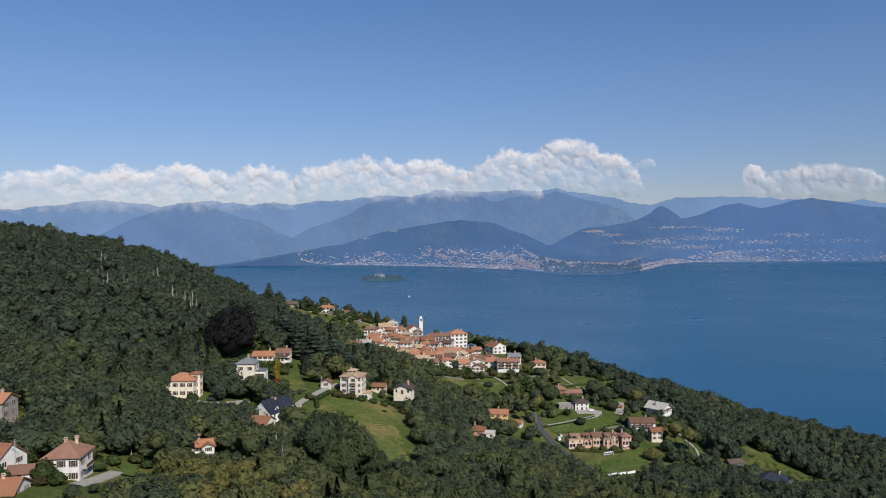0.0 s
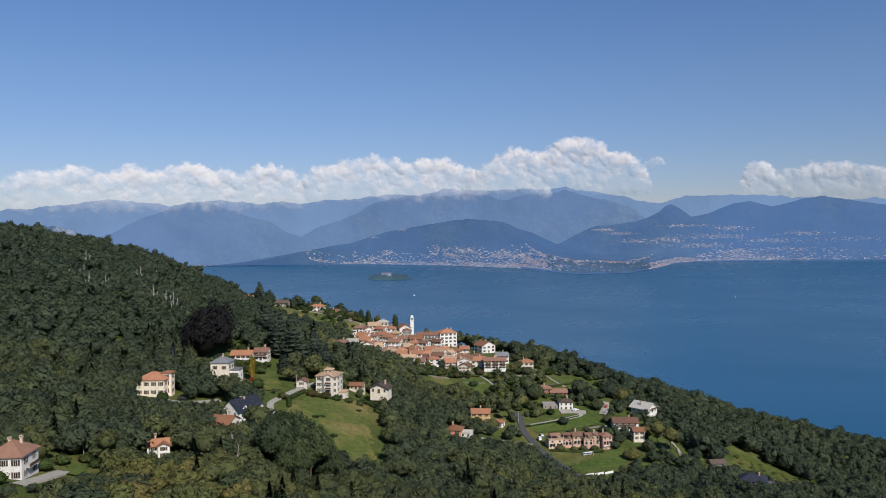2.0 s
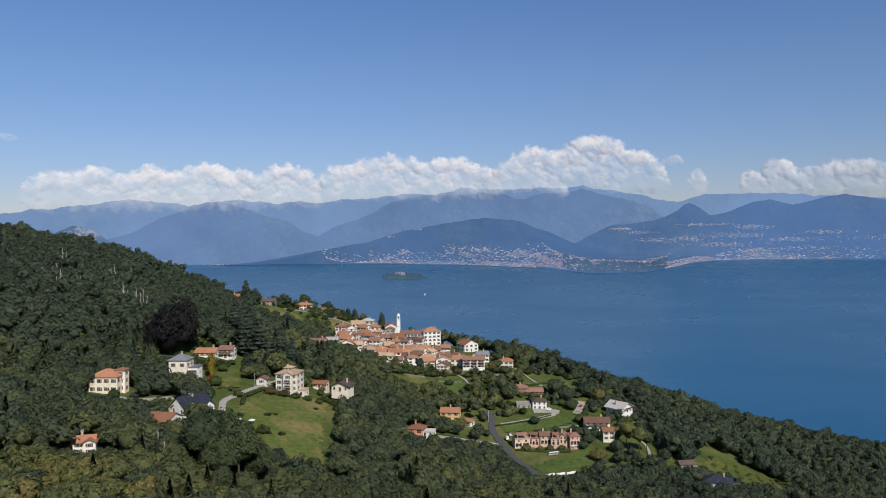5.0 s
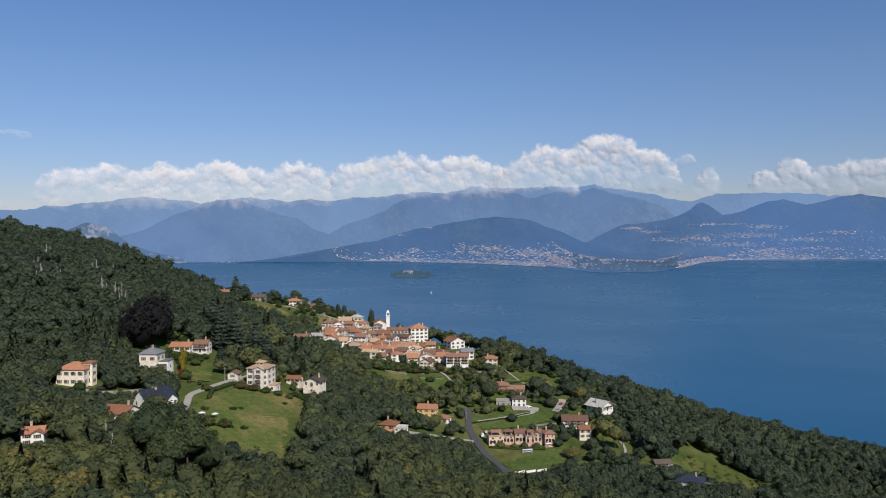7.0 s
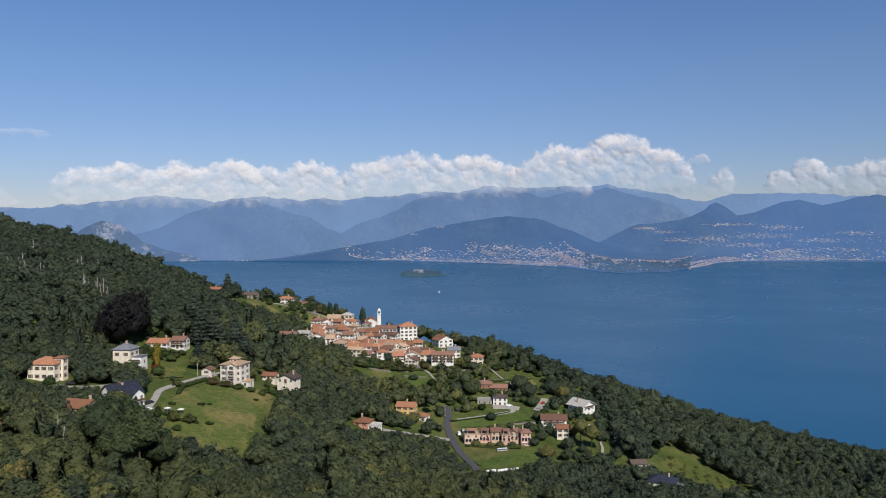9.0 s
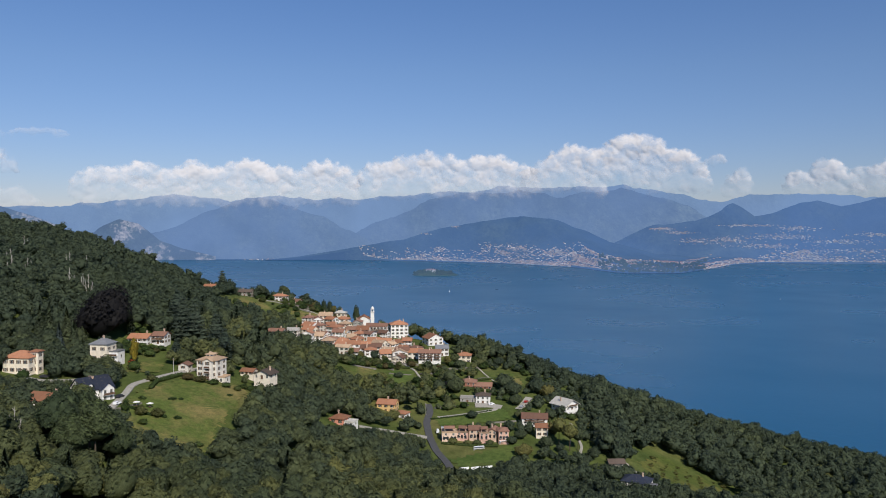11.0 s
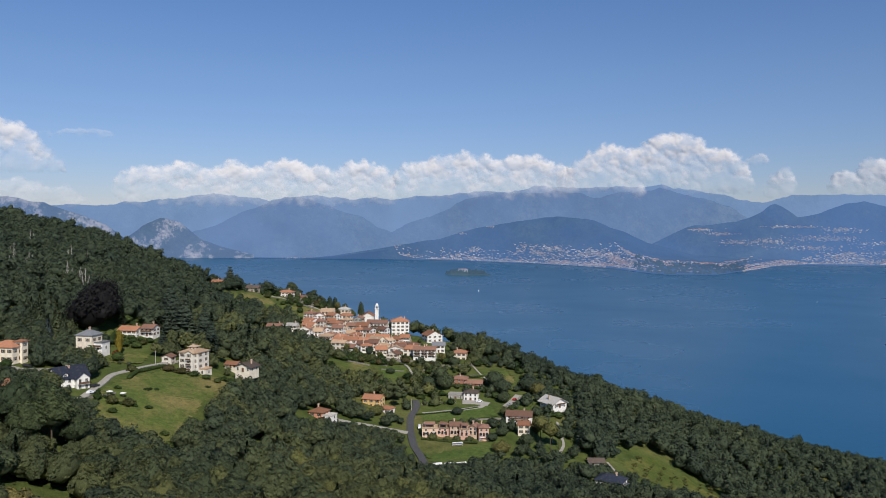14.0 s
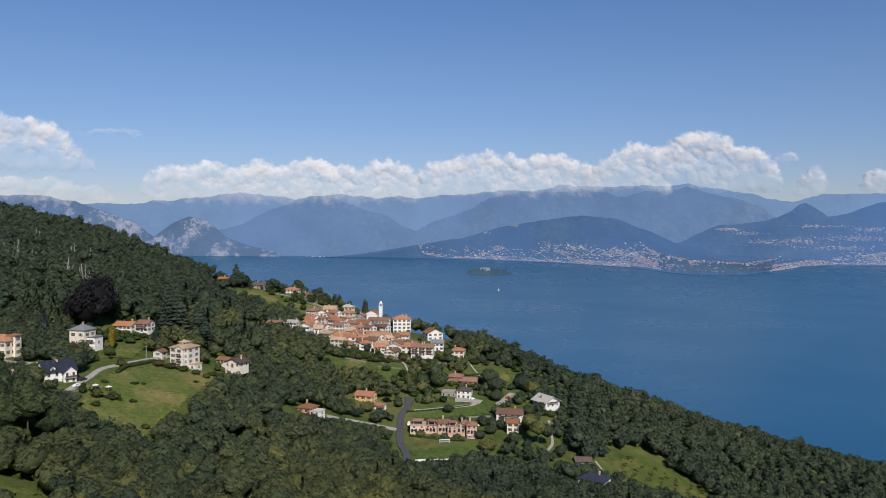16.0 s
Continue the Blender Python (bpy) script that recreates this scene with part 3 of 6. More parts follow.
o = house(-97, 443, "white house with reddish tile roof and wooden balcony", 8, 8, 5, "white", "brown", "gable_x", 0, storeys=2, cols=3, chimneys=1, z=123.8, ahead=30)
balcony(o, pose(0, -4, 2.7), 7)
o = house(-52, 413, "grey-beige four-storey villa with tan hipped roof and roof turret", 12, 11, 12.6, "grey", "tan", "hip", -6, name="villa", category="villa", storeys=4, cols=3, side_cols=2, shutters="brown", rise=2.6, z=107.8, chimneys=1)
block(o, 1.5, -5.6, 0, 5.2, 3.5, 12.6, "grey", "tan", "gable_y", storeys=4, cols=1, side_cols=0, name="bay", chimneys=0, rise=1.4)
block(o, 0, 0, 13, 4.2, 4, 2.4, "cream", "tan", "hip", storeys=1, cols=2, side_cols=1, name="lantern", chimneys=0, foot=.5, shutters="", sides="fred")
block(o, 7.9, -1, 0, 4.6, 6, 3.2, "grey", "tan", "flat", storeys=1, cols=1, side_cols=1, name="terrace", chimneys=0, shutters="")
for lev in (3.1, 5.9, 8.7):
    balcony(o, pose(1.5, -7.35, lev), 3.2, 1.0)
o = house(-24.5, 423, "low cream house with a dark brown gabled roof", 10, 8.5, 3.0, "cream", "umber", "gable_y", -10, storeys=1, cols=3, side_cols=2, shutters="", z=108.4, rise=2.2, chimneys=1, over=1.0)
o = house(-79.5, 342, "modern white house with dark blue slate gables and dormers", 15, 11, 6.2, "white", "navy", "gable_x", 60, name="villa", category="villa", storeys=2, cols=4, side_cols=2, shutters="", rise=4.8, z=112.6, chimneys=2)
block(o, 3.5, -6, 0, 6, 4, 5.8, "white", "navy", "gable_y", storeys=2, cols=2, side_cols=1, name="wing", chimneys=0, shutters="", rise=2.6)
block(o, -3.5, -3.6, 6.4, 2.4, 2.6, 1.6, "white", "navy", "gable_y", storeys=1, cols=1, side_cols=0, name="dormer", chimneys=0, shutters="", foot=1, rise=.9)
balcony(o, pose(3.5, -8, 3.0), 5.5)
o = house(-79.5, 309, "house with an orange tile roof and open timber porch", 13, 10, 5.4, "white", "orange", "gable_x", -10, storeys=2, cols=3, z=115.6, ahead=9)
TARGETS.pop()
KEEP.extend([(-79.5 + k * .252, 309 - k * .968, 5.5) for k in (8, 15, 22)])
part("porch", boxes((-2, 5, -8.4, -4.6, 2.5, 2.7), (-1.9, -1.7, -8.3, -8.1, -3, 2.5), (4.7, 4.9, -8.3, -8.1, -3, 2.5)), M_ROOFS["tan"], o)
house(-66.5, 411, "small cottage with a brown tile roof above the lane", 5.6, 5.5, 5, "grey", "brown", "gable_y", 0, name="cottage", category="house", storeys=2, cols=1, side_cols=1, chimneys=0, z=112.3)
house(-40, 438, "low annex with reddish tile roof behind the villa", 8, 6, 2.2, "cream", "orange", "gable_x", -8, name="outbuilding", category="outbuilding", storeys=1, cols=3, side_cols=1, z=107.2, chimneys=0)

# --- the valley floor
o = house(33.5, 488, "ochre two-storey house with an orange tile roof", 12, 9, 5.6, "yellow", "orange", "gable_x", -6, storeys=2, cols=3, z=75.5)
house(44, 481, "low white outbuilding with a reddish tile roof", 8, 6.5, 3.6, "white", "orange", "hip", -20, name="outbuilding", category="outbuilding", storeys=1, cols=2, side_cols=1, chimneys=0, z=73)
o = house(17, 429, "salmon-pink house with a bright orange tile roof", 9, 8.5, 5.8, "salmon", "orange", "hip", -12, storeys=2, cols=2, side_cols=2, z=80, ahead=18)
block(o, 7.2, -1, 0, 6.4, 6, 4.4, "white", "pale", "flat", storeys=2, cols=2, side_cols=1, name="annex", chimneys=0, shutters="")
o = house(81, 549, "brick-red villa with brown tile roofs and low wings", 11, 9, 4.8, "brick", "brown", "hip", 0, name="villa", category="villa", storeys=2, cols=3, side_cols=2, shutters="", z=79)
block(o, -11, 0, 0, 11, 7, 2.7, "brick", "brown", "gable_x", storeys=1, cols=3, side_cols=1, name="wing", chimneys=0, shutters="")
block(o, 10.5, -2, 0, 12, 8, 2.7, "brick", "brown", "gable_x", storeys=1, cols=4, side_cols=1, name="wing", chimneys=0, shutters="")
TARGETS.extend([(68, 549, 80, 8, 10), (92, 547, 80, 8, 10)])
o = house(93, 521, "white house with a dark tile roof and arched porch", 9.5, 8, 5.4, "white", "umber", "hip", 0, storeys=2, cols=3, side_cols=2, shutters="", z=75)
house(82.5, 522, "low house with a flat pale grey roof", 10, 7, 3.3, "stone", "pale", "flat", 0, storeys=1, cols=3, side_cols=1, chimneys=0, shutters="", z=75)
o = house(127.5, 492, "white house with a broad rosy-brown tile roof", 16, 10, 3.6, "white", "brown", "gable_x", 0, storeys=2, cols=4, side_cols=2, shutters="", z=70.2)
balcony(o, pose(0, -5, 1.9), 12)
house(131.5, 473, "small cream two-storey house with an orange tile roof", 7.2, 6.5, 5.6, "cream", "orange", "gable_x", 8, storeys=2, cols=2, side_cols=2, z=67.3, rise=1.7, chimneys=0)
o = house(148, 524, "white chalet with a wide pale grey roof, gable to the valley", 12, 13, 3.3, "white", "pale", "gable_y", 44, name="chalet", category="house", storeys=2, cols=3, side_cols=3, shutters="", z=72.6, rise=3.2, over=1.3)
balcony(o, pose(0, -6.5, 2.4), 8)
house(174, 453, "dark-roofed timber outbuilding by the vineyard", 9, 6.5, 2.8, "stone", "umber", "gable_x", 10, name="outbuilding", category="outbuilding", storeys=1, cols=2, side_cols=1, chimneys=0, shutters="", z=56)
o = house(180.5, 413, "white house with a dark blue-grey slate roof", 14, 10.5, 2.6, "white", "navy", "hip", -20, storeys=1, cols=3, side_cols=2, shutters="", z=59.2, rise=3.0, ahead=4)
block(o, 7.5, -3, -1, 6, 6, 2.4, "white", "slate", "flat", storeys=1, cols=2, side_cols=1, name="annex", chimneys=0, shutters="")

# --- row of salmon terraces with arches
for i, (cx, cy, wd, hh, style, col) in enumerate(((77, 454, 9, 4.2, "flat", "terra"), (85, 458, 6.5, 3.5, "flat", "pink"), (91.5, 460, 6.5, 4.8, "gable_x", "terra"), (97.6, 457.5, 5.6, 3.6, "flat", "pink"), (103, 461, 5, 4.2, "gable_y", "terra"), (108.5, 458.5, 6, 4.9, "hip", "pink"))):
    o = house(cx, cy, "salmon terraced house with round arches and a roof terrace", wd, 7.5, hh, col, "brown" if style != "flat" else "tan", style, (10, -6, 8, 2, -9, 12)[i], name="terraced_house", category="terraced house", group="row of salmon terraced houses", storeys=2, cols=2, side_cols=1, shutters="", z=68.9, chimneys=1 if style != "flat" else 0, ahead=30)
    n = max(2, int(wd / 1.9))
    for k in range(n):
        xx = -wd / 2 + (k + .5) * wd / n
        # dark panel proud of the wall; the opening's shade is in its colour
        bm = bmesh.new()
        arc = [(xx + .62 * math.cos(math.pi * q / 8), 1.5 + .62 * math.sin(math.pi * q / 8)) for q in range(9)]
        ring = [(xx + .62, 0)] + arc + [(xx - .62, 0)]
        fr = [bm.verts.new((px, -3.9, pz)) for px, pz in ring]
        bk = [bm.verts.new((px, -3.7, pz)) for px, pz in ring]
        bm.faces.new(fr)
        for q in range(len(ring) - 1):
            bm.faces.new((fr[q + 1], fr[q], bk[q], bk[q + 1]))
        part("arch_panel", bm, M_GLASS, o, "flat dark arch panel, shade of an open archway painted in")
    if style == "flat":        # open roof terrace under a tiled pergola
        for sx in (-1, 1):
            for sy in (-2.6, 1.6):
                part("pergola_post", boxes((sx * wd * .3 - .14, sx * wd * .3 + .14, sy - .14, sy + .14, hh + .25, hh + 2.3)), M_WALLS[col], o)
        part("pergola_roof", gable_roof(wd * .66, 4.8, .9, "x", .3, .16), M_ROOFS["brown"], o, at=pose(0, -.5, hh + 2.3))

# --- the village on the spur
def village_house(x, y, w, h, wall="white", roof="orange", style="gable_x", yaw=0, d=8.5, storeys=3, label="", **more):
    lab = label or "%s village house with an %s clay tile roof" % ({"white": "white", "cream": "cream", "grey": "grey-beige", "yellow": "ochre", "stone": "grey stone"}[wall], "aged " + roof)
    return house(x, y, lab, w, d, h, wall, roof, style, yaw, name="village_house", category="house", group="village houses on the spur", storeys=storeys, ahead=10, **more)


village_house(-116, 717, 14, 5, "white", "orange", "hip", 0, storeys=2, z=max(119.5, g(-116, 717)), label="white house with orange hipped roof above terraced gardens", cols=4)
village_house(-97.5, 711, 8, 3.2, "cream", "brown", storeys=1, label="small cottage with a brown tile roof on a garden terrace", cols=2)
village_house(-176, 693, 10, 4, "white", "orange", "gable_x", 10, 8, 2, label="white cottage with an orange roof high on the hill", z=g(-176, 693) + .5)
village_house(-150, 717, 13, 4.5, "stone", "umber", "gable_x", 0, 9, 2, label="dark timber chalet with a broad brown roof", z=g(-150, 717) + .5)
village_house(-52, 700, 11, 7, "cream", "pale", "hip", storeys=2, z=107.5)
village_house(-43.5, 677, 12, 5.6, "white", "orange", "hip", storeys=2, z=106)
o = village_house(8.2, 672, 15.5, 12.4, "white", "orange", "hip", 18, 12.5, 4, label="tall white four-storey palazzo with an orange hipped roof", z=96, cols=4, side_cols=4, chimneys=3, rise=3.2)
village_house(41.5, 651, 14, 6, "white", "orange", "gable_y", 35, 12, 2, z=94, rise=3.4)
village_house(73, 602, 11, 6, "cream", "orange", "hip", 0, 9, 2, z=87.8)
o = village_house(47.3, 590, 17, 6.4, "white", "brown", "gable_x", 4, 9, 3, label="long white three-storey apartment house with balconies", z=91, cols=6, chimneys=2)
for lev in (2.2, 4.3):
    for bx in (-5.5, 0, 5.5):
        balcony(o, pose(bx, -4.5, lev), 4)
village_house(54, 613, 10, 6, "white", "slate", "gable_x", 10, 9, 2, z=91.5)
village_house(-74, 586, 12, 4.5, "white", "brown", "gable_x", 0, 8, 2, z=108)
village_house(-66, 603, 9, 5, "grey", "pale", "gable_x", 0, 8, 2, z=106)
village_house(-53, 599, 8.5, 7.5, "white", "orange", "gable_y", 0, 8, 2, z=102)
o = village_house(-8, 657, 18, 11, "white", "brown", "gable_x", 3, 9, 3, label="large white three-storey house with loggias", z=97.5, cols=6)
for lev in (3.8, 7.4):
    balcony(o, pose(0, -4.5, lev), 14)
ROWS_V = ((660, -57, 4, 10.2, 4.6), (648, -68, 6, 9.8, 4.4), (637, -62, 7, 10.2, 4.4), (625, -56, 9, 10.0, 4.2), (613, -49, 9, 10.2, 4.4), (601, -37, 7, 10.2, 4.8), (590, -21, 5, 10.4, 4.4))
for vy, vx, n, gap, hh in ROWS_V:
    for k in range(n):
        wallc = random.choices(["white", "cream", "grey", "yellow", "stone"], [8, 3, 1, .5, .7])[0]
        roofc = random.choices(["orange", "brown", "tan"], [4, 5, 2])[0]
        xx, yy = vx + k * gap + random.uniform(-2.6, 2.6), vy + random.uniform(-5, 5)
        village_house(xx, yy, gap * random.uniform(.72, 1.12), hh * random.uniform(.7, 1.4), wallc, roofc, random.choices(["gable_x", "gable_y", "hip"], [5, 3, 3])[0], random.uniform(-30, 26), random.uniform(7.5, 10.5), 2, rise=random.uniform(1.7, 2.7), cols=random.choice([2, 3, 3, 4]), shutters=random.choice(["brown", "brown", "green"]), z=g(xx, yy) + .6 + (yy - 590) * .055)
village_house(24, 584, 9, 5, "cream", "brown", "gable_y", -10, 9, 2, z=89)
village_house(34, 600, 12, 6, "grey", "orange", "gable_x", 8, 10, 2, z=90)

# --- church with its bell tower
church = thing("church", pose(-33, 716, 97.5, 0, 0, 12), "white village church with orange roof and slender bell tower", "church")
block(church, 0, 0, 0, 11, 16, 10, "white", "orange", "gable_y", storeys=1, cols=2, side_cols=3, shutters="", name="nave", chimneys=0, rise=3)
part("facade_band", boxes((-5.6, 5.6, -8.15, -8.0, 9.4, 9.8), (-5.6, -5.1, -8.15, -8.0, 0, 9.4), (5.1, 5.6, -8.15, -8.0, 0, 9.4)), M_FRAME, church)
tower = boxes((-1.7, 1.7, -1.7, 1.7, -3, 15.5), (-2.0, 2.0, -2.0, 2.0, 9.2, 9.6), (-2.1, 2.1, -2.1, 2.1, 15.5, 16))
for sx in (-1.2, 1.2):
    for sy in (-1.2, 1.2):
        box(tower, sx - .3, sx + .3, sy - .3, sy + .3, 16, 18.4)
box(tower, -1.7, 1.7, -1.7, 1.7, 18.4, 18.9)
part("bell_tower", tower, M_WALLS["white"], church, at=pose(8.0, 4, 0))
bm = bmesh.new()
bmesh.ops.create_uvsphere(bm, u_segments=14, v_segments=8, radius=1.35)
bmesh.ops.scale(bm, vec=(1, 1, 1.35), verts=bm.verts)
part("cupola", bm, M_WALLS["white"], church, at=pose(8, 4, 19.2), smooth=True)
part("finial", boxes((-.08, .08, -.08, .08, 0, 1.8), (-.45, .45, -.06, .06, 1.0, 1.16)), M_DARK, church, at=pose(8, 4, 20.9))
bm = bmesh.new()
bmesh.ops.create_cone(bm, cap_ends=True, segments=12, radius1=.6, radius2=.35, depth=.9)
part("bell", bm, M_DARK, church, at=pose(8, 4, 17.2))
KEEP.append((-30, 717, 14))
TARGETS.append((-30, 717, 100, 10, 10))

# ---------------------------------------------------------------- roads and lawns
def ribbon(name, pts, width, mat, label, lift=.12, kind="structure", category="road"):
    pts = np.array(pts, float)
    seg = np.r_[0, np.cumsum(np.hypot(*np.diff(pts, axis=0).T))]
    s = np.linspace(0, seg[-1], max(12, int(seg[-1] / 2)))
    px, py = np.interp(s, seg, pts[:, 0]), np.interp(s, seg, pts[:, 1])
    ker = np.ones(5) / 5
    if len(px) > 20:
        px[2:-2], py[2:-2] = np.convolve(px, ker, "valid"), np.convolve(py, ker, "valid")
    tx, ty = np.gradient(px), np.gradient(py)
    ln = np.hypot(tx, ty)
    nx, ny = -ty / ln, tx / ln
    vs = []
    for off, dz in ((-.5, -.6), (-.5, 0), (-.2, .05), (.2, .05), (.5, 0), (.5, -.6)):
        x, y = px + nx * off * width, py + ny * off * width
        vs.append(np.stack([x, y, .35 * ground(px, py) + .65 * ground(x, y) + .4 + lift + dz], -1))
    v = np.stack(vs, 1).reshape(-1, 3)
    ob = new(name, mesh_from(name, v, grid_faces(len(s), 6), mat, False))
    for x, y in zip(px[::2], py[::2]):
        KEEP.append((x, y, width / 2 + 2.5))
        if width > 3:
            TARGETS.append((x, y, g(x, y) + 1, 3, 4))
    return tagged(ob, label, category, kind=kind)


ribbon("road", [(84, 402), (80, 415), (72, 432), (65, 455), (60, 478), (60, 498), (57, 508)], 4.4, M_ASPHALT, "dark grey asphalt road climbing through the valley")
ribbon("road", [(-63, 327), (-66, 340), (-70, 356), (-74, 368), (-71, 385), (-67, 404), (-62, 425)], 3.3, M_GRAVEL, "pale grey lane curving up past the villas")
ribbon("road", [(20, 434), (39, 448), (52, 452), (64, 453)], 3.6, M_GRAVEL, "pale gravel drive to the pink house")
ribbon("road", [(151, 505), (156, 470), (153, 452), (146, 437)], 1.6, M_GRAVEL, "narrow pale track between the trees")
ribbon("road", [(98, 519), (104, 509), (87, 499), (66, 488)], 3.1, M_GRAVEL, "pale gravel driveway along the lawn")
ribbon("road", [(22, 588), (30, 578), (39, 567), (46, 551)], 1.5, M_GRAVEL, "narrow lane down from the village")
ribbon("road", [(103, 552), (92, 570), (80, 596)], 1.3, M_GRAVEL, "grey lane between hedges")
ribbon("apron", [(88, 513), (97, 514.5), (106, 513)], 6.5, M_GRAVEL, "pale gravel apron in front of the white house", lift=.2, category="driveway")
ribbon("apron", [(-102, 203), (-100, 212), (-99, 222)], 4.5, M_GRAVEL, "pale gravel forecourt beside the white house", lift=-.12, category="driveway")
ribbon("apron", [(-119, 351), (-112, 350), (-104, 355), (-97, 362)], 4.5, M_GRAVEL, "pale gravel terrace beside the cream villa", lift=.2, category="driveway")
ribbon("path", [(181, 464), (189, 441), (204, 414)], 1.5, M_GRAVEL, "trodden pale path beside the pasture", category="path")
ribbon("path", [(-128, 690), (-112, 694), (-96, 688), (-80, 690), (-66, 684)], 1.6, M_GRAVEL, "pale path along the garden terraces", category="path")
ribbon("road", [(117, 512), (120, 520), (124, 537)], 5.0, M_GRAVEL, "grey parking strip under the trees")


def lawn(name, outline, mat, label, category="lawn", lift=.3, pad=2.5, sight=True, open_from=.25):
    """A mown or wild grass patch draped on the slope."""
    poly = np.array(outline, float)
    x0, y0 = poly.min(0)
    x1, y1 = poly.max(0)
    step = 1.5
    xs, ys = np.arange(x0, x1 + step, step), np.arange(y0, y1 + step, step)
    X, Y = np.meshgrid(xs, ys, indexing="ij")
    ins = np.zeros(X.shape, bool)
    wob = 1.2 * np.sin(X * .9 + Y * .4) + .8 * np.sin(Y * 1.3)
    for i in range(len(poly)):
        (ax, ay), (bx, by) = poly[i], poly[i - 1]
        hit = ((ay > Y) != (by > Y)) & (X + wob < (bx - ax) * (Y - ay) / (by - ay + 1e-9) + ax)
        ins ^= hit
    faces = grid_faces(len(xs), len(ys))
    faces = faces[ins.ravel()[faces].all(1)]
    Z = ground(X, Y) + lift + .12 * np.sin(X * 1.7) * np.sin(Y * 1.9)
    used, inv = np.unique(faces, return_inverse=True)
    v = np.stack([X, Y, Z], -1).reshape(-1, 3)[used]
    ob = new(name, mesh_from(name, v, inv.reshape(faces.shape), mat, True))
    for x, y, z in v[::9]:
        KEEP.append((x, y, 5.0 + pad))
    if sight:
        for x, y, z in v[::12][v[::12, 1] > y0 + open_from * (y1 - y0)]:
            TARGETS.append((x, y, z, 2.5, 3))
    return tagged(ob, label, category, kind="structure")


M_LAWN = grass_material("mown_lawn", (0.068, 0.104, 0.024), (0.1, 0.13, 0.034))
M_MEADOW = grass_material("summer_meadow", (0.09, 0.118, 0.028), (0.195, 0.162, 0.06))
M_VINE = grass_material("rough_pasture", (0.078, 0.1, 0.022), (0.15, 0.14, 0.04))
lawn("meadow", [(-66, 341), (-67, 364), (-62, 396), (-54, 402), (-41, 416), (-29, 410), (-24, 374), (-19, 342), (-12, 314), (-25, 306), (-41, 312), (-54, 326)], M_MEADOW, "sunlit meadow of green and straw-coloured summer grass", "meadow", open_from=.42)
lawn("lawn", [(80, 421), (98, 442), (119, 460), (126, 447), (110, 424), (90, 404)], M_LAWN, "mown green playing field beside the terraced houses", "playing field")
lawn("lawn", [(64, 489), (86, 503), (109, 512), (113, 494), (90, 482), (68, 474)], M_LAWN, "green lawn above the terraced houses")
lawn("lawn", [(20, 560), (39, 568), (45, 545), (27, 532)], M_LAWN, "green terrace lawn below the village")
lawn("lawn", [(-10, 545), (8, 560), (18, 545), (2, 528)], M_MEADOW, "grass terrace with garden plots below the village")
lawn("lawn", [(90, 566), (112, 590), (122, 565), (106, 545)], M_MEADOW, "grass clearing on the spur")
lawn("meadow", [(-150, 640), (-138, 700), (-105, 668), (-62, 697), (-66, 660), (-100, 640), (-120, 620)], M_MEADOW, "green hill pasture above the village", "meadow", sight=False)
lawn("meadow", [(-16, 219), (-11, 232), (-1, 236), (8, 230), (11, 222), (6, 213), (-6, 209)], M_MEADOW, "small sunlit clearing in the woods", "meadow", pad=0, sight=False)
KEEP.extend([(2 + k * .66, 221 - k * .75, 5) for k in (8, 15, 22, 29, 36)])
KEEP.extend([(8 + k * .66, 225 - k * .75, 5) for k in (8, 15, 22, 29, 36)])
KEEP.extend([(181, 413 - k, 5.5) for k in (9, 15)])
lawn("meadow", [(186, 470), (208, 508), (226, 502), (249, 478), (232, 452), (200, 458)], M_VINE, "rough pasture with rows on the slope", "pasture")
lawn("lawn", [(-106, 236), (-95, 232), (-91, 218), (-101, 220)], M_LAWN, "small garden lawn beside the house", pad=2)
lawn("lawn", [(-160, 284), (-147, 270), (-142, 252), (-150, 250), (-164, 272)], M_MEADOW, "grassy garden between the houses", pad=-3, sight=False)
lawn("lawn", [(-161, 418), (-156, 425), (-151, 421), (-156, 414)], M_LAWN, "small green glade above the villas", pad=-3, sight=False)
lawn("lawn", [(-96, 402), (-80, 418), (-74, 396), (-88, 384)], M_MEADOW, "garden slope in front of the villas", pad=0)

TARGETS.extend([(90, 406, g(90, 406) + .8, 3.5, 6), (96, 409.5, g(96, 409.5) + .8, 3.5, 6), (102, 413, g(102, 413) + .8, 3.5, 6)])
KEEP.extend([(90, 406, 5), (96, 409.5, 5), (102, 413, 5)])

# ---------------------------------------------------------------- trees
def ico(sub):
    bm = bmesh.new()
    bmesh.ops.create_icosphere(bm, subdivisions=sub, radius=1)
    bm.verts.ensure_lookup_table()
    v = np.array([p.co[:] for p in bm.verts])
    f = np.array([[p.index for p in q.verts] for q in bm.faces])
    bm.free()
    return v, f


ICO1, ICO2 = ico(1), ico(2)


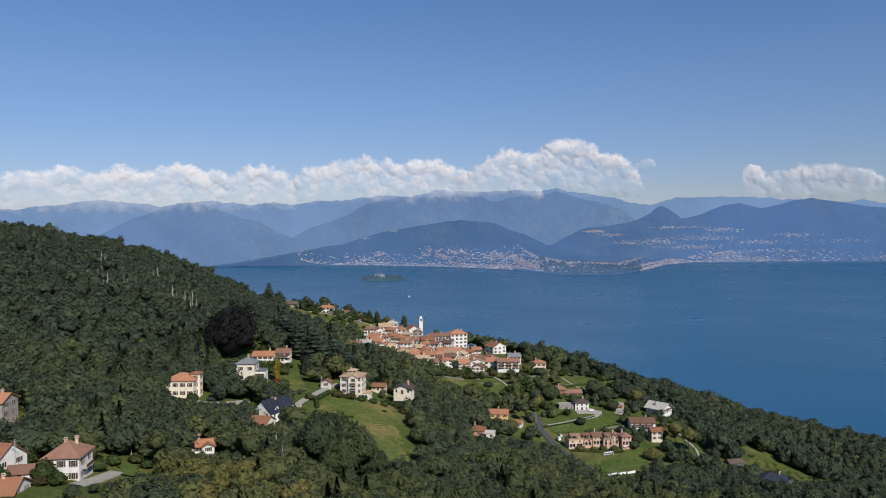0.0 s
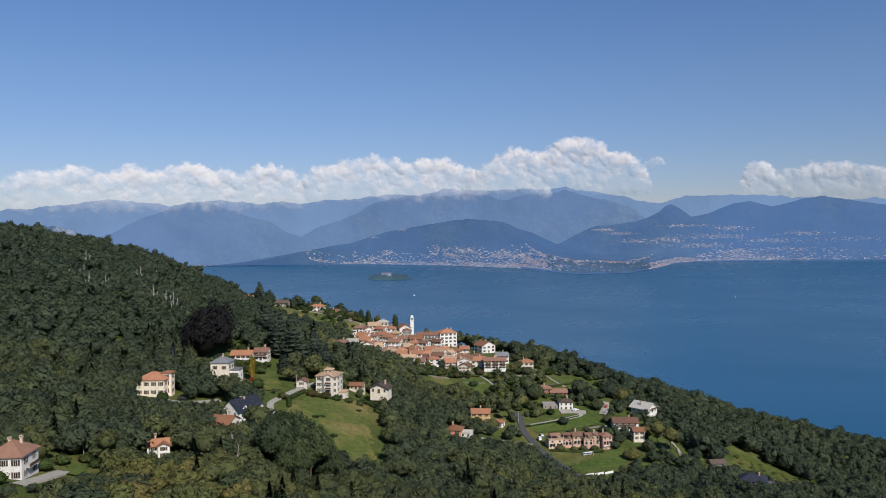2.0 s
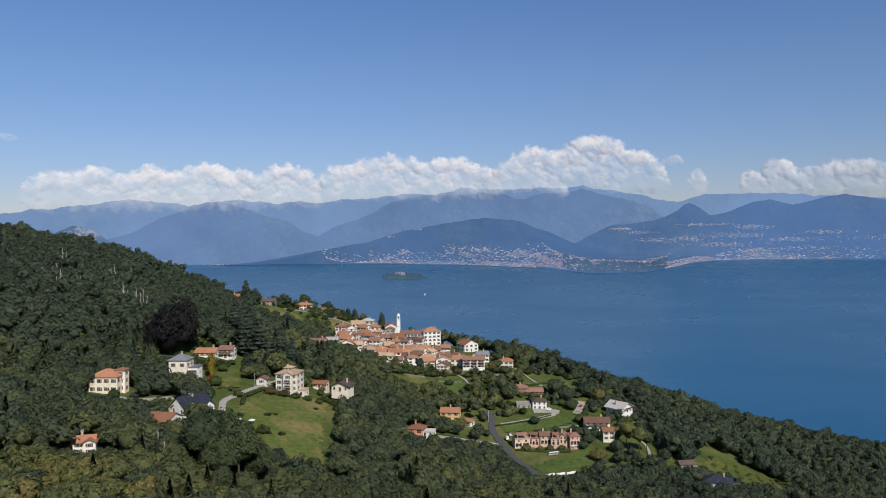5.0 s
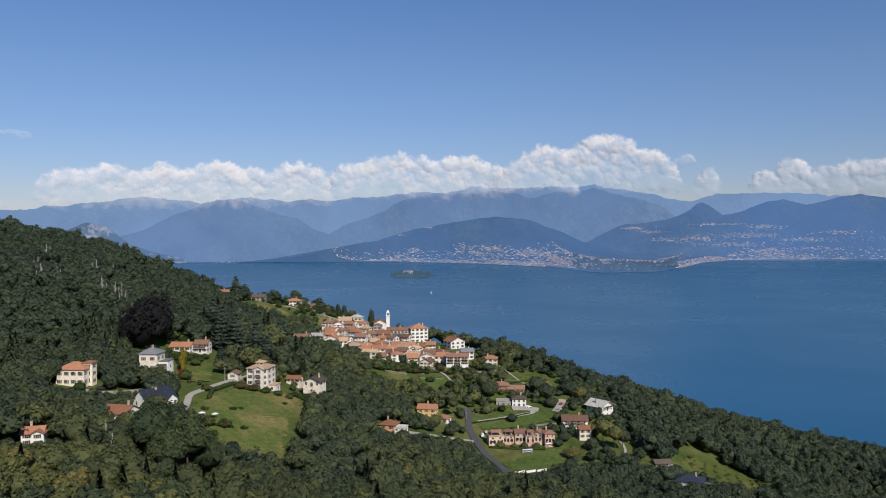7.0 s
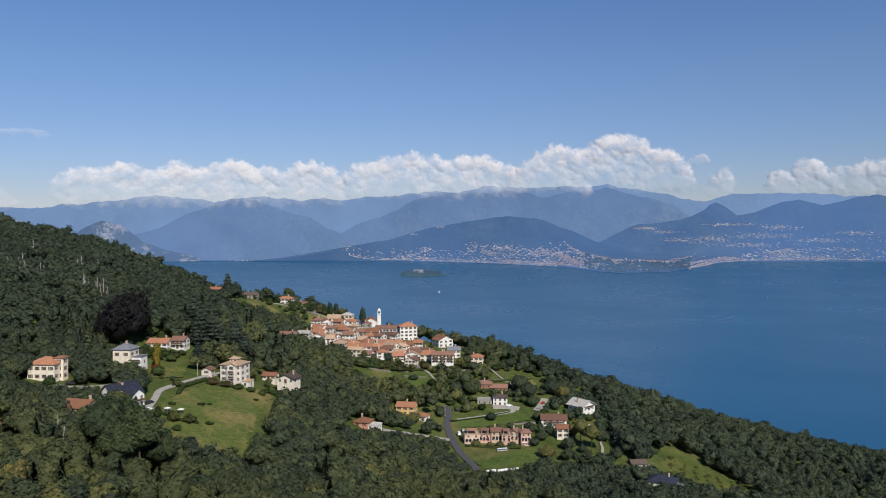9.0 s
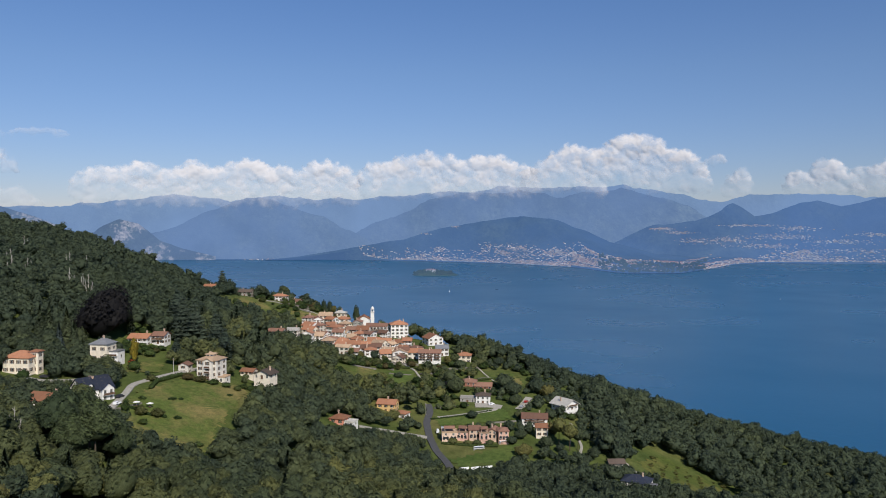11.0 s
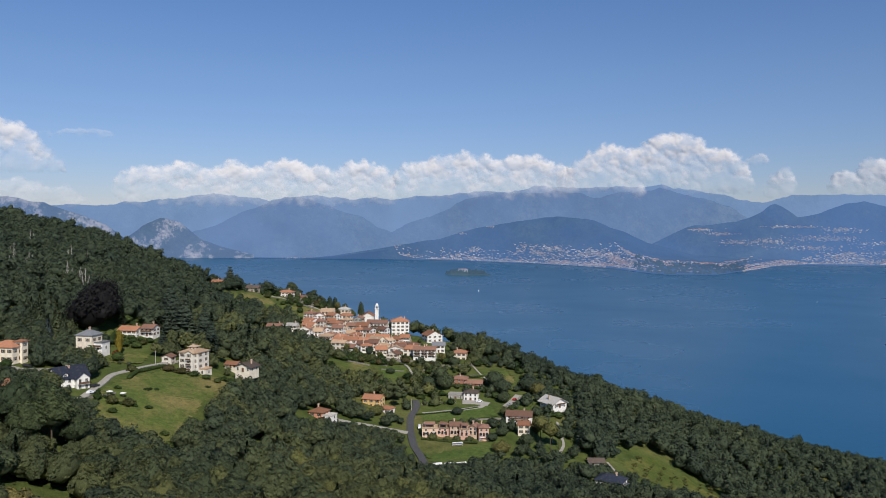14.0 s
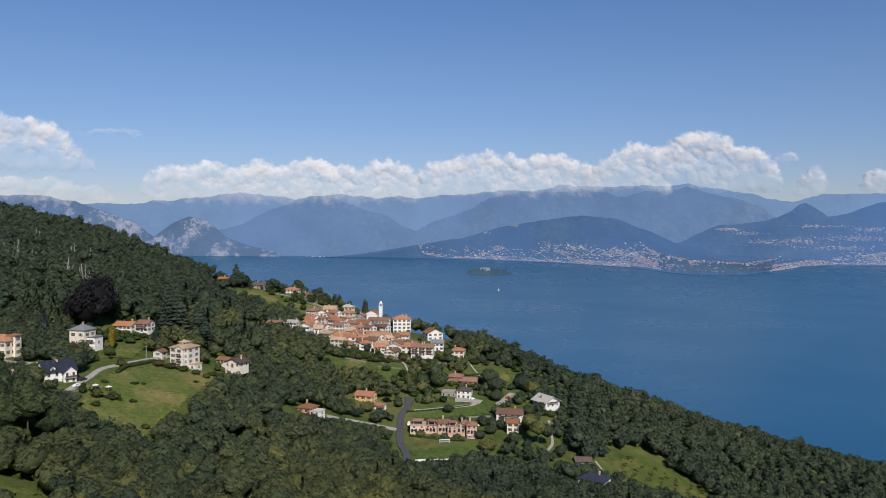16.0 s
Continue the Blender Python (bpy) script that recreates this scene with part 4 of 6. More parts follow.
def leaf_tris(r, centres, n, size):
    """Loose leaf clumps: small triangles facing mostly outwards."""
    out = r.normal(size=(n, 3))
    out /= np.linalg.norm(out, axis=1)[:, None]
    out[:, 2] = np.where(out[:, 2] < -.3, -out[:, 2], out[:, 2])
    k = r.integers(0, len(centres), n)
    pos = centres[k, :3] + out * centres[k, 3:4] * r.uniform(.93, 1.27, (n, 1))
    a = r.normal(size=(n, 3))
    a -= .6 * out * (a * out).sum(1)[:, None]
    a /= np.linalg.norm(a, axis=1)[:, None]
    b = np.cross(out, a)
    sz = size * r.uniform(.6, 1.4, (n, 1))
    v = np.stack([pos + a * sz, pos - a * sz * .5 + b * sz * .9, pos - a * sz * .5 - b * sz * .9], 1).reshape(-1, 3)
    turned = out + .25 * r.normal(size=(n, 3))
    return v, np.arange(n * 3).reshape(-1, 3), np.repeat(turned, 3, 0)


def join(pieces):
    """Pieces (points, faces, and the way each leaf faces) as one; a solid piece faces outwards."""
    vs, fs, ns, k = [], [], [], 0
    for v, f, *n in pieces:
        vs.append(v)
        fs.append(f + k)
        ns.append(n[0] if n else v - v.mean(0))
        k += len(v)
    ns = np.concatenate(ns)
    return np.concatenate(vs), np.concatenate(fs), ns / (np.linalg.norm(ns, axis=1)[:, None] + 1e-9)


def broadleaf(seed, lobes, leaves, size, core=ICO2, lob=(.34, .5)):
    """Crown of unit radius round (0, 0, 1): a core, lobes and leaf clumps."""
    r = np.random.default_rng(seed)
    v, f = core
    pieces = [(v * (.72, .72, .72) * r.uniform(.85, 1.15, (len(v), 1)) + (0, 0, .95), f)]
    cs = [(0, 0, .95, .8)]
    for k in range(lobes):
        th = 2.4 * k + r.uniform(-.4, .4)
        el = r.uniform(-.35, 1.0) if k else 1.3
        rad = r.uniform(*lob)
        c = np.array([math.cos(th) * math.cos(el) * .62, math.sin(th) * math.cos(el) * .62, .95 + .62 * math.sin(el)])
        v, f = ICO1
        pieces.append((v * rad * .83 * r.uniform(.75, 1.2, (len(v), 1)) * (1, 1, .85) + c, f))
        cs.append((*c, rad))
    if leaves:
        pieces.append(leaf_tris(r, np.array(cs), leaves, size))
    return join(pieces)


def uneven(proto, seed):
    """A crown drawn out to one side and leaning, as in a crowded wood."""
    r = np.random.default_rng(seed + 500)
    v = proto[0].copy()
    k = r.uniform(.8, 1.22)
    v[:, 0] = v[:, 0] * k + (v[:, 2] - .9) * r.uniform(-.25, .25)
    v[:, 1] = v[:, 1] / k ** .5 + (v[:, 2] - .9) * r.uniform(-.25, .25)
    v[:, 2] *= 1 + .16 * np.sin(2.3 * v[:, 0] + seed) * np.cos(2.1 * v[:, 1] + 2 * seed)
    return v, proto[1], proto[2]


def cedar_crown(seed):
    """Cedar of unit height and radius .24: flat plates of needles in tiers round a dark middle."""
    r = np.random.default_rng(seed)
    v, f = ICO1
    pieces, cs = [(v * (.1, .1, .4) + (0, 0, .5), f)], []
    for i in range(11):
        z = .14 + .8 * i / 10
        reach = .25 * (1 - .78 * (i / 10) ** 1.3)
        for j in range(7 if i < 8 else 4):
            th = 2 * math.pi * (j + r.uniform(-.3, .3)) / (7 if i < 8 else 4) + i * .9
            rr = reach * r.uniform(.45, .8)
            c = np.array([rr * math.cos(th), rr * math.sin(th), z - .05 * rr / .25 + r.uniform(-.015, .015)])
            w = reach * r.uniform(.28, .42)
            pieces.append((v * (w, w, .018) * r.uniform(.7, 1.3, (len(v), 1)) + c, f))
            cs.append((*c, w))
    pieces.append(leaf_tris(r, np.array(cs), 1500, .016))
    tip = np.array([(.04, 0, .9), (-.02, .035, .9), (-.02, -.035, .9), (0, 0, 1.0)])
    pieces.append((tip, np.array([(0, 1, 3), (1, 2, 3), (2, 0, 3)])))
    return join(pieces)


def conifer(seed, tiers, blades, leaves=0):
    """Spruce of unit height: tiers of drooping boughs."""
    r = np.random.default_rng(seed)
    vs, fs, k = [], [], 0
    for i in range(tiers):
        z = .1 + .88 * i / tiers
        rad = .24 * (1 - z) ** .85 + .015
        for j in range(blades):
            th = 2 * math.pi * (j + r.uniform(-.3, .3)) / blades + i * .7
            rr = rad * r.uniform(.75, 1.15)
            dx, dy = math.cos(th), math.sin(th)
            w = rad * 2.6 / blades
            p = np.array([(0, 0, z + .09), (dx * rr * .6 - dy * w, dy * rr * .6 + dx * w, z + .01), (dx * rr, dy * rr, z - .045 + r.uniform(-.01, .01)), (dx * rr * .6 + dy * w, dy * rr * .6 - dx * w, z + .01)])
            vs.append(p)
            fs += [(k, k + 1, k + 2), (k, k + 2, k + 3)]
            k += 4
    v, f = np.concatenate(vs), np.array(fs)
    core = np.array([(.11 * math.cos(q), .11 * math.sin(q), .06) for q in np.linspace(0, 2 * math.pi, 7)[:-1]] + [(0, 0, .98)])
    cf = np.array([(i, (i + 1) % 6, 6) for i in range(6)])
    pieces = [(v, f, v - (0, 0, .25)), (core, cf)]
    if leaves:
        h = 1 - np.sqrt(r.random(leaves)) * .9
        th = r.uniform(0, 6.283, leaves)
        ring = .24 * (1 - h) ** .85 * r.uniform(.7, 1.12, leaves)
        c = np.stack([ring * np.cos(th), ring * np.sin(th), h - .03], -1)
        way = np.stack([np.cos(th), np.sin(th), 0 * th + .55], -1) + .4 * r.normal(size=(leaves, 3))
        side = np.stack([-np.sin(th), np.cos(th), 0 * th], -1)
        size = (.012 + .03 * (1 - h) * r.random(leaves))[:, None]
        tri = np.stack([c + side * size, c - side * size, c + np.stack([np.cos(th), np.sin(th), 0 * th - .9], -1) * size * 1.6], 1).reshape(-1, 3)
        pieces.append((tri, np.arange(leaves * 3).reshape(-1, 3), np.repeat(way, 3, 0)))
    return join(pieces)


def face_ways(me, ways):
    """Soft light over a crown: each leaf clump is shaded as part of its bough."""
    me.attributes.new("custom_normal", "FLOAT_VECTOR", "POINT").data.foreach_set("vector", ways.astype(np.float32).ravel())


def scatter(name, label, places, protos, mat, category="trees"):
    """Many trees of the wood in one mesh. places: x, y, z, sx, sz, turn, tint."""
    vs, fs, ns, ts, k = [], [], [], [], 0
    for i, (x, y, z, sx, sz, turn, tint) in enumerate(places):
        v, f, n = protos[i % len(protos)]
        c, s = math.cos(turn), math.sin(turn)
        w = np.empty_like(v)
        w[:, 0] = (v[:, 0] * c - v[:, 1] * s) * sx + x
        w[:, 1] = (v[:, 0] * s + v[:, 1] * c) * sx + y
        w[:, 2] = v[:, 2] * sz + z
        vs.append(w)
        fs.append(f + k)
        ns.append(np.stack([n[:, 0] * c - n[:, 1] * s, n[:, 0] * s + n[:, 1] * c, n[:, 2]], -1))
        ts.append(np.full(len(v), tint, np.float32))
        k += len(v)
    me = mesh_from(name, np.concatenate(vs), np.concatenate(fs), mat, True)
    me.attributes.new("tint", "FLOAT", "POINT").data.foreach_set("value", np.concatenate(ts))
    face_ways(me, np.concatenate(ns))
    return tagged(new(name, me), label, category, kind="stuff")


# single trees that stand out of the woods: kind, x, y, height, radius, label, name, group
SPECIAL = [
    ("beech", -125, 427, 33, 16.5, "huge dark purple copper beech behind the villas", "copper_beech", ""),
    ("yellow_cypress", -92, 403, 15, 2.3, "golden yellow columnar cypress beside the house", "cypress", ""),
    ("blue_spruce", -133, 398, 17, 3.4, "silvery blue spruce between dark trees", "blue_spruce", ""),
    ("red_maple", -90.5, 398, 4.2, 2.4, "small red-leaved maple under the golden cypress", "maple", ""),
    ("cypress", -42, 722, 20, 3.2, "tall dark cypress beside the church", "cypress", "")]
for x, y, h, r in ((-90, 457, 29, 8), (-79.5, 452, 29, 8.5), (-68.5, 457, 26, 7.5), (-104, 478, 25, 7.5), (-60, 450, 21, 6), (-167, 700, 22, 7), (-80, 428, 12, 4.5)):
    SPECIAL.append(("cedar", x, y, h, r, "tall dark green cedar with tiered branches", "cedar", "cedars above the villas"))
for x, y, h, r in ((-154, 350, 22, 5), (-160, 363, 20, 4.6), (-147, 368, 18, 4.4), (-166, 346, 19, 4.6), (-149, 405, 21, 4.6), (-142, 403, 25, 5), (-135, 408, 22, 4.6), (-128, 404, 17, 4), (-70, 428, 14, 3.5), (-46, 462, 16, 4), (-38, 452, 15, 3.6)):
    SPECIAL.append(("spruce", x, y, h, r, "dark pointed spruce rising from the wood", "spruce", "spruces round the villas"))
for x, y, h, r in ((-122.6, 752, 24, 7), (-103, 752, 18, 4.5), (-76, 730, 13, 3), (-68, 722, 13, 3), (-60, 728, 12, 3.5), (-54, 735, 11, 4), (-88, 735, 9, 4), (-80, 720, 8, 3.5), (30, 690, 9, 4.5), (40, 680, 9, 5), (-20, 730, 7, 3)):
    SPECIAL.append(("broad_b" if r > 3.6 else "cypress", x, y, h, r, "dark tree standing out against the lake", "tree", "trees on the skyline"))
for x, y, h, r in ((73, 532, 14, 7), (62, 528, 12, 5.6), (107, 545, 14, 8), (113, 535, 13, 7), (88, 492, 6, 4), (112, 480, 6, 4), (121, 440, 8, 6), (134, 455, 9, 5), (142, 466, 17, 5.4), (148, 458, 17, 5.4), (153, 462, 15, 5), (40, 470, 8, 5), (30, 466, 7, 4.5), (52, 466, 6, 4), (138, 505, 8, 5), (80, 448, 4.5, 3.5), (88, 449, 3.6, 2.6), (94, 450, 4.2, 3), (101, 452, 3.8, 2.8), (114, 456, 6, 4), (119, 466, 6.5, 4.4), (30, 548, 5, 4), (20, 535, 7, 5), (72, 580, 8, 6), (86, 590, 7, 5), (60, 570, 6, 4), (100, 602, 8, 5), (68, 540, 14, 6), (118, 498, 7, 4), (115, 520, 9, 5), (139, 480, 9, 4.5), (130, 549, 13, 7.5), (137, 544, 11, 6.5), (-62, 306, 18, 6), (-66, 311, 16, 5)):
    SPECIAL.append(("broad", x, y, h, r, "round green garden tree", "tree", "garden trees in the valley"))
for x, y, h, r in ((-45, 266, 25, 8.5), (-34, 270, 25, 8.5), (-40, 276, 26, 8), (-38, 262, 19, 7), (-52, 276, 16, 6), (-29, 276, 17, 6)):
    SPECIAL.append(("great", x, y, h, r, "large dark broadleaf tree below the meadow", "tree", "tall trees below the meadow"))
for x, y, h, r in ((-13, 579, 8, 3.4), (-4, 577, 7, 3), (6, 578, 9, 3.6), (14, 580, 6, 3), (28, 588, 6, 3), (-30, 589, 7, 3.2), (-2, 640, 9, 3.4), (20, 648, 7, 3), (62, 586, 8, 4.2), (66, 596, 7, 4), (-56, 690, 12, 3.6), (-62, 684, 9, 3.2)):
    SPECIAL.append(("broad_b", x, y, h, r, "dark green tree between the village houses", "tree", "trees in the village"))
for kind, x, y, h, r, lab, nm, grp in SPECIAL:
    KEEP.append((x, y, r * .8 + 1.5))
    if kind in ("beech", "cedar", "spruce", "yellow_cypress", "blue_spruce"):
        TARGETS.append((x, y, g(x, y) + h * (.42 if kind == "cedar" else .6), r * .8, 4))
KEEP_A, TARGET_A = np.array(KEEP), np.array(TARGETS)
VIEWS = ((8.0, -2.0, 199.5), (90.0, 10.0, 196.0), (176.0, 18.0, 190.5))     # out over the open valley, towards which gardens look


def height_limit(x, y):
    """How tall a tree may grow before it closes the outlook of a house, lane or lawn behind it."""
    low = 99.0
    rx, ry = x - TARGET_A[:, 0], y - TARGET_A[:, 1]
    for vx, vy, vz in VIEWS:
        dx, dy = vx - TARGET_A[:, 0], vy - TARGET_A[:, 1]
        ln = np.hypot(dx, dy)
        u, v = (rx * dx + ry * dy) / ln, np.abs(rx * dy - ry * dx) / ln
        near = (v < TARGET_A[:, 3]) & (u > 0) & (u < 75)
        if near.any():
            line = TARGET_A[near, 2] + (vz - TARGET_A[near, 2]) * u[near] / ln[near]
            low = min(low, float((np.where(u[near] < TARGET_A[near, 4], 0, line - g(x, y))).min()))
    return low


def in_village(x, y):
    return (-72 < x < 66) and (572 < y < 668) or (-130 < x < -20 and 640 < y < 705) or (-120 < x < 70 and 690 < y < 735)


near_b, mid_b, far_b, near_c, far_c = [], [], [], [], []
SPACE = 6.9
for iy in range(int(150 / SPACE), int(790 / SPACE)):
    for ix in range(int(-560 / SPACE), int(520 / SPACE)):
        x, y = ix * SPACE + rng.uniform(-2.8, 2.8), iy * SPACE + rng.uniform(-2.8, 2.8)
        left = min(-0.6 * y, 182 - 0.91 * (y - 19)) - 40
        right = max(0.6 * y, 182 + 0.345 * (y - 19)) + 40
        if x < left or x > right or y > float(crest(np.array(x))) + 14:
            continue
        z = g(x, y)
        dist = math.hypot(x - 90, y - 10)
        if z + 16 < 195 - .372 * dist - 6 or z < 0 or in_village(x, y):
            continue
        if ((KEEP_A[:, 0] - x) ** 2 + (KEEP_A[:, 1] - y) ** 2 < KEEP_A[:, 2] ** 2).any():
            continue
        lim = height_limit(x, y)
        if lim < 1.2:
            continue
        valley = 60 < x < 165 and 395 < y < 600 or -5 < x < 66 and 500 < y < 575
        if valley and rng.random() < .18:
            continue
        patch = .5 + .3 * math.sin(x * .021 + 1.3 * math.sin(y * .017)) * math.sin(y * .026 + x * .008) + .22 * math.sin(x * .085 + 2 * math.sin(y * .05)) * math.sin(y * .075 + 1.6 * math.sin(x * .045))
        swell = math.sin(x * .13 + 1.7 * math.sin(y * .06)) * math.sin(y * .11 + 1.3 * math.sin(x * .07))
        tall = rng.uniform(9, 12.5) + 1.8 * swell + (3.5 if rng.random() < .06 else 0) if not valley else rng.uniform(3.5, 8)
        tall *= 1 - .3 * min(1, max(0, (x - 225) / 75))        # low scrubby wood out on the dry spur
        tall = min(tall, lim)
        # stepped by place and distance: low steps duller, bluer, partly painted haze
        tint = min(1, max(0, .62 * patch + .48 * rng.random() ** 1.5)) * (.9 if dist < 300 else .42 if x > 110 else .88 if x > -95 else .62 if dist < 460 else .3)
        con = rng.random() < (.25 if (-120 < x < -40 and 430 < y < 560) else .02 if dist < 420 else 0) and tall > 8
        if con:
            (near_c if dist < 360 else far_c).append((x, y, z - .5, tall * 1.25, tall * rng.uniform(1.15, 1.5), rng.uniform(0, 6.3), rng.random()))
            continue
        rad = min(rng.uniform(4.2, 6.8) * (1.25 if rng.random() < .2 else 1), tall * .58)
        sz = rad * rng.uniform(.72, 1.1)
        spot = (x, y, z + max(-.3 * sz, tall - 1.95 * sz), rad * rng.uniform(.9, 1.1), sz, rng.uniform(0, 6.3), tint)
        (near_b if dist < 300 else mid_b if dist < 460 else far_b).append(spot)

P_NEAR = [uneven(broadleaf(10 + i, 15, 950, .092, lob=(.19, .36)), i) for i in range(8)]
P_MID = [uneven(broadleaf(30 + i, 9, 340, .112, ICO1, lob=(.25, .44)), i) for i in range(8)]
P_FAR = [uneven(broadleaf(50 + i, 4, 105, .17, ICO1, lob=(.3, .5)), i) for i in range(8)]
P_CON = [conifer(70 + i, 12, 8, 420) for i in range(4)]
P_CONF = [conifer(80 + i, 8, 7, 200) for i in range(3)]
near_b.sort(key=lambda p: p[1] + .25 * abs(p[0]))
SINGLE, near_b = near_b[:230], near_b[230:]
scatter("woods", "dense broadleaf wood in full summer leaf", near_b, P_NEAR, M_NEARWOOD, "woods")
scatter("woods", "dense green broadleaf wood on the slope", mid_b, P_MID, M_FOREST, "woods")
scatter("woods", "distant broadleaf wood along the crest", far_b, P_FAR, M_FOREST, "woods")
scatter("conifers", "dark spruces scattered through the wood", near_c, P_CON, M_FORESTCON, "conifers")
scatter("conifers", "dark spruces among the far woods", far_c, P_CONF, M_FORESTCON, "conifers")


def trunk_mesh(h, r):
    bm = bmesh.new()
    bmesh.ops.create_cone(bm, cap_ends=True, segments=7, radius1=r, radius2=r * .5, depth=h, matrix=Matrix.Translation((0, 0, h / 2)))
    for k in range(4):
        a = k * 1.7
        bmesh.ops.create_cone(bm, cap_ends=False, segments=5, radius1=r * .45, radius2=r * .15, depth=h * .8, matrix=Matrix.Translation((0, 0, h * .75)) @ Matrix.Rotation(a, 4, "Z") @ Matrix.Rotation(.75, 4, "X") @ Matrix.Translation((0, 0, h * .4)))
    me = bpy.data.meshes.new("trunk")
    bm.to_mesh(me)
    bm.free()
    me.materials.append(M_BARK)
    return me


TREE_KINDS = {}


def tree_kind(kind, mat, proto, trunk_h, trunk_r):
    crown = mesh_from("crown", proto[0], proto[1], mat, True)
    face_ways(crown, proto[2])
    TREE_KINDS[kind] = (crown, trunk_mesh(trunk_h, trunk_r))


tree_kind("broad", M_LEAF, broadleaf(101, 18, 1150, .09, lob=(.18, .33)), .6, .06)
tree_kind("broad_b", M_LEAF, uneven(broadleaf(102, 18, 1150, .09, lob=(.18, .33)), 4), .6, .06)
tree_kind("great", M_GREAT, uneven(broadleaf(112, 34, 3800, .052, lob=(.18, .36)), 5), .6, .06)
tree_kind("tuft", M_TUFT, broadleaf(113, 7, 160, .16), .2, .03)
tree_kind("red_maple", M_RED, broadleaf(111, 9, 220, .14), .3, .05)
tree_kind("spruce", M_SPRUCE, conifer(103, 22, 14, 1500), .3, .02)
tree_kind("cedar", M_CEDAR, cedar_crown(107), .3, .02)
tree_kind("cypress", M_CON, broadleaf(104, 12, 420, .12), .4, .05)
tree_kind("yellow_cypress", M_YELLOW, broadleaf(108, 12, 420, .12), .4, .05)
tree_kind("beech", M_BEECH, uneven(broadleaf(105, 34, 3200, .045, lob=(.2, .42)), 3), .6, .05)
tree_kind("blue_spruce", M_BLUE, conifer(106, 20, 12, 1200), .3, .02)
tree_kind("shrub", M_SHRUB, broadleaf(109, 9, 180, .14), .3, .05)


def tree(kind, x, y, tall, rad, label, category="tree", name="tree", group=""):
    crown, trunk = TREE_KINDS[kind]
    ob = thing(name, pose(x, y, g(x, y) - .1, 0, 0, rng.uniform(0, 360)), label, category, group)
    slim = kind in ("spruce", "cedar", "blue_spruce")
    high = kind.startswith(("broad", "great")) and tall > 2.3 * rad        # a round crown carried high on its trunk
    m = Matrix.Diagonal((rad / .24, rad / .24, tall, 1)) if slim else Matrix.Translation((0, 0, tall - 1.95 * rad)) @ Matrix.Diagonal((rad, rad, rad, 1)) if high else Matrix.Translation((0, 0, -.06 * tall)) @ Matrix.Diagonal((rad, rad, tall / 1.95, 1))
    shared("crown", crown, ob, m)
    shared("trunk", trunk, ob, Matrix.Diagonal((tall * .3, tall * .3, tall * .95, 1)) if high else Matrix.Diagonal((tall * .5, tall * .5, tall * .55, 1)))
    return ob


for k, (x, y, z, sx, sz, turn, tint) in enumerate(SINGLE):
    tall = z + 1.95 * sz - g(x, y)
    crown, trunk = TREE_KINDS["broad" if k % 2 else "broad_b"]
    ob = thing("tree", pose(x, y, g(x, y) - .1, 0, 0, math.degrees(turn)), "broadleaf tree in full summer leaf at the wood's edge", "tree", "broadleaf trees of the near wood")
    shared("crown", crown, ob, Matrix.Translation((0, 0, tall - 1.95 * sz)) @ Matrix.Diagonal((sx, sx, sz, 1)))
    shared("trunk", trunk, ob, Matrix.Diagonal((tall * .4, tall * .4, tall, 1)))
for kind, x, y, h, r, lab, nm, grp in SPECIAL:
    tree(kind, x, y, h, r, lab, name=nm, group=grp)
for x, y, h, r in ((-45, 338, 5, 3.2), (-51, 334, 5.5, 3), (-38, 343, 2, 2), (-58, 333, 6, 2), (-52, 398, 4, 4), (-46, 401, 3.5, 3.5), (-58, 396, 4, 4), (-40, 404, 3, 3), (-34, 405, 3, 2.5), (-24, 404, 3, 3), (-33, 392, 1.5, 1.8), (-20, 326, 2.4, 2.4), (-46, 326, 3, 2.4), (-60, 352, 2, 2), (-50, 362, 1.3, 2.6), (-47, 365, 1.1, 1.6), (-27, 414, 4, 3.4), (-21, 416, 4.5, 3.6), (-16, 417, 5, 3.8), (-30, 415, 3, 3), (-34, 412, 3, 3), (142, 515, 5, 3.5), (147, 512, 4.5, 3.4), (152, 513, 5, 3.6), (138, 512, 4, 3), (-70, 380, 4, 3), (-92, 384, 5, 4), (-100, 386, 5, 4), (-86, 392, 6, 4), (-115, 384, 7, 3), (-128, 224, 4, 3), (-112, 220, 5, 3), (-124, 219, 4, 3), (-140, 228, 5, 4), (-146, 244, 5, 4), (-108, 215, 6, 3.5), (-104, 221, 4, 3), (-136, 246, 6, 4), (-120, 350, 5, 3.5), (-104, 372, 8, 4), (-112, 430, 2.6, 2.6), (-107, 429, 2.2, 2.4), (-102, 431, 3, 2.8), (-97, 433, 2.4, 2.4), (-92, 434, 3.4, 3), (-110, 424, 3.5, 3.2), (-104, 423, 3.2, 3.4), (-98, 426, 3.6, 3.2), (-93, 428, 3, 3), (-106, 417, 4.5, 3.6), (-99, 418, 4, 3.6), (-92, 420, 4.6, 3.8), (-111, 448, 5, 3.5), (-118, 450, 7, 4.5), (-111, 203.5, 6.5, 3.4), (-106, 201, 5, 2.8), (-110, 199, 3, 2.5), (-121, 199, 4, 3), (-124, 203, 3, 2.5), (-94, 232, 3, 2.5), (-99, 236, 3.5, 3), (-103, 229, 4, 2.6)):
    tree("shrub", x, y, h, r, "rounded garden shrub beside the meadow", "shrub", "shrub", "shrubs round the meadow and villas")
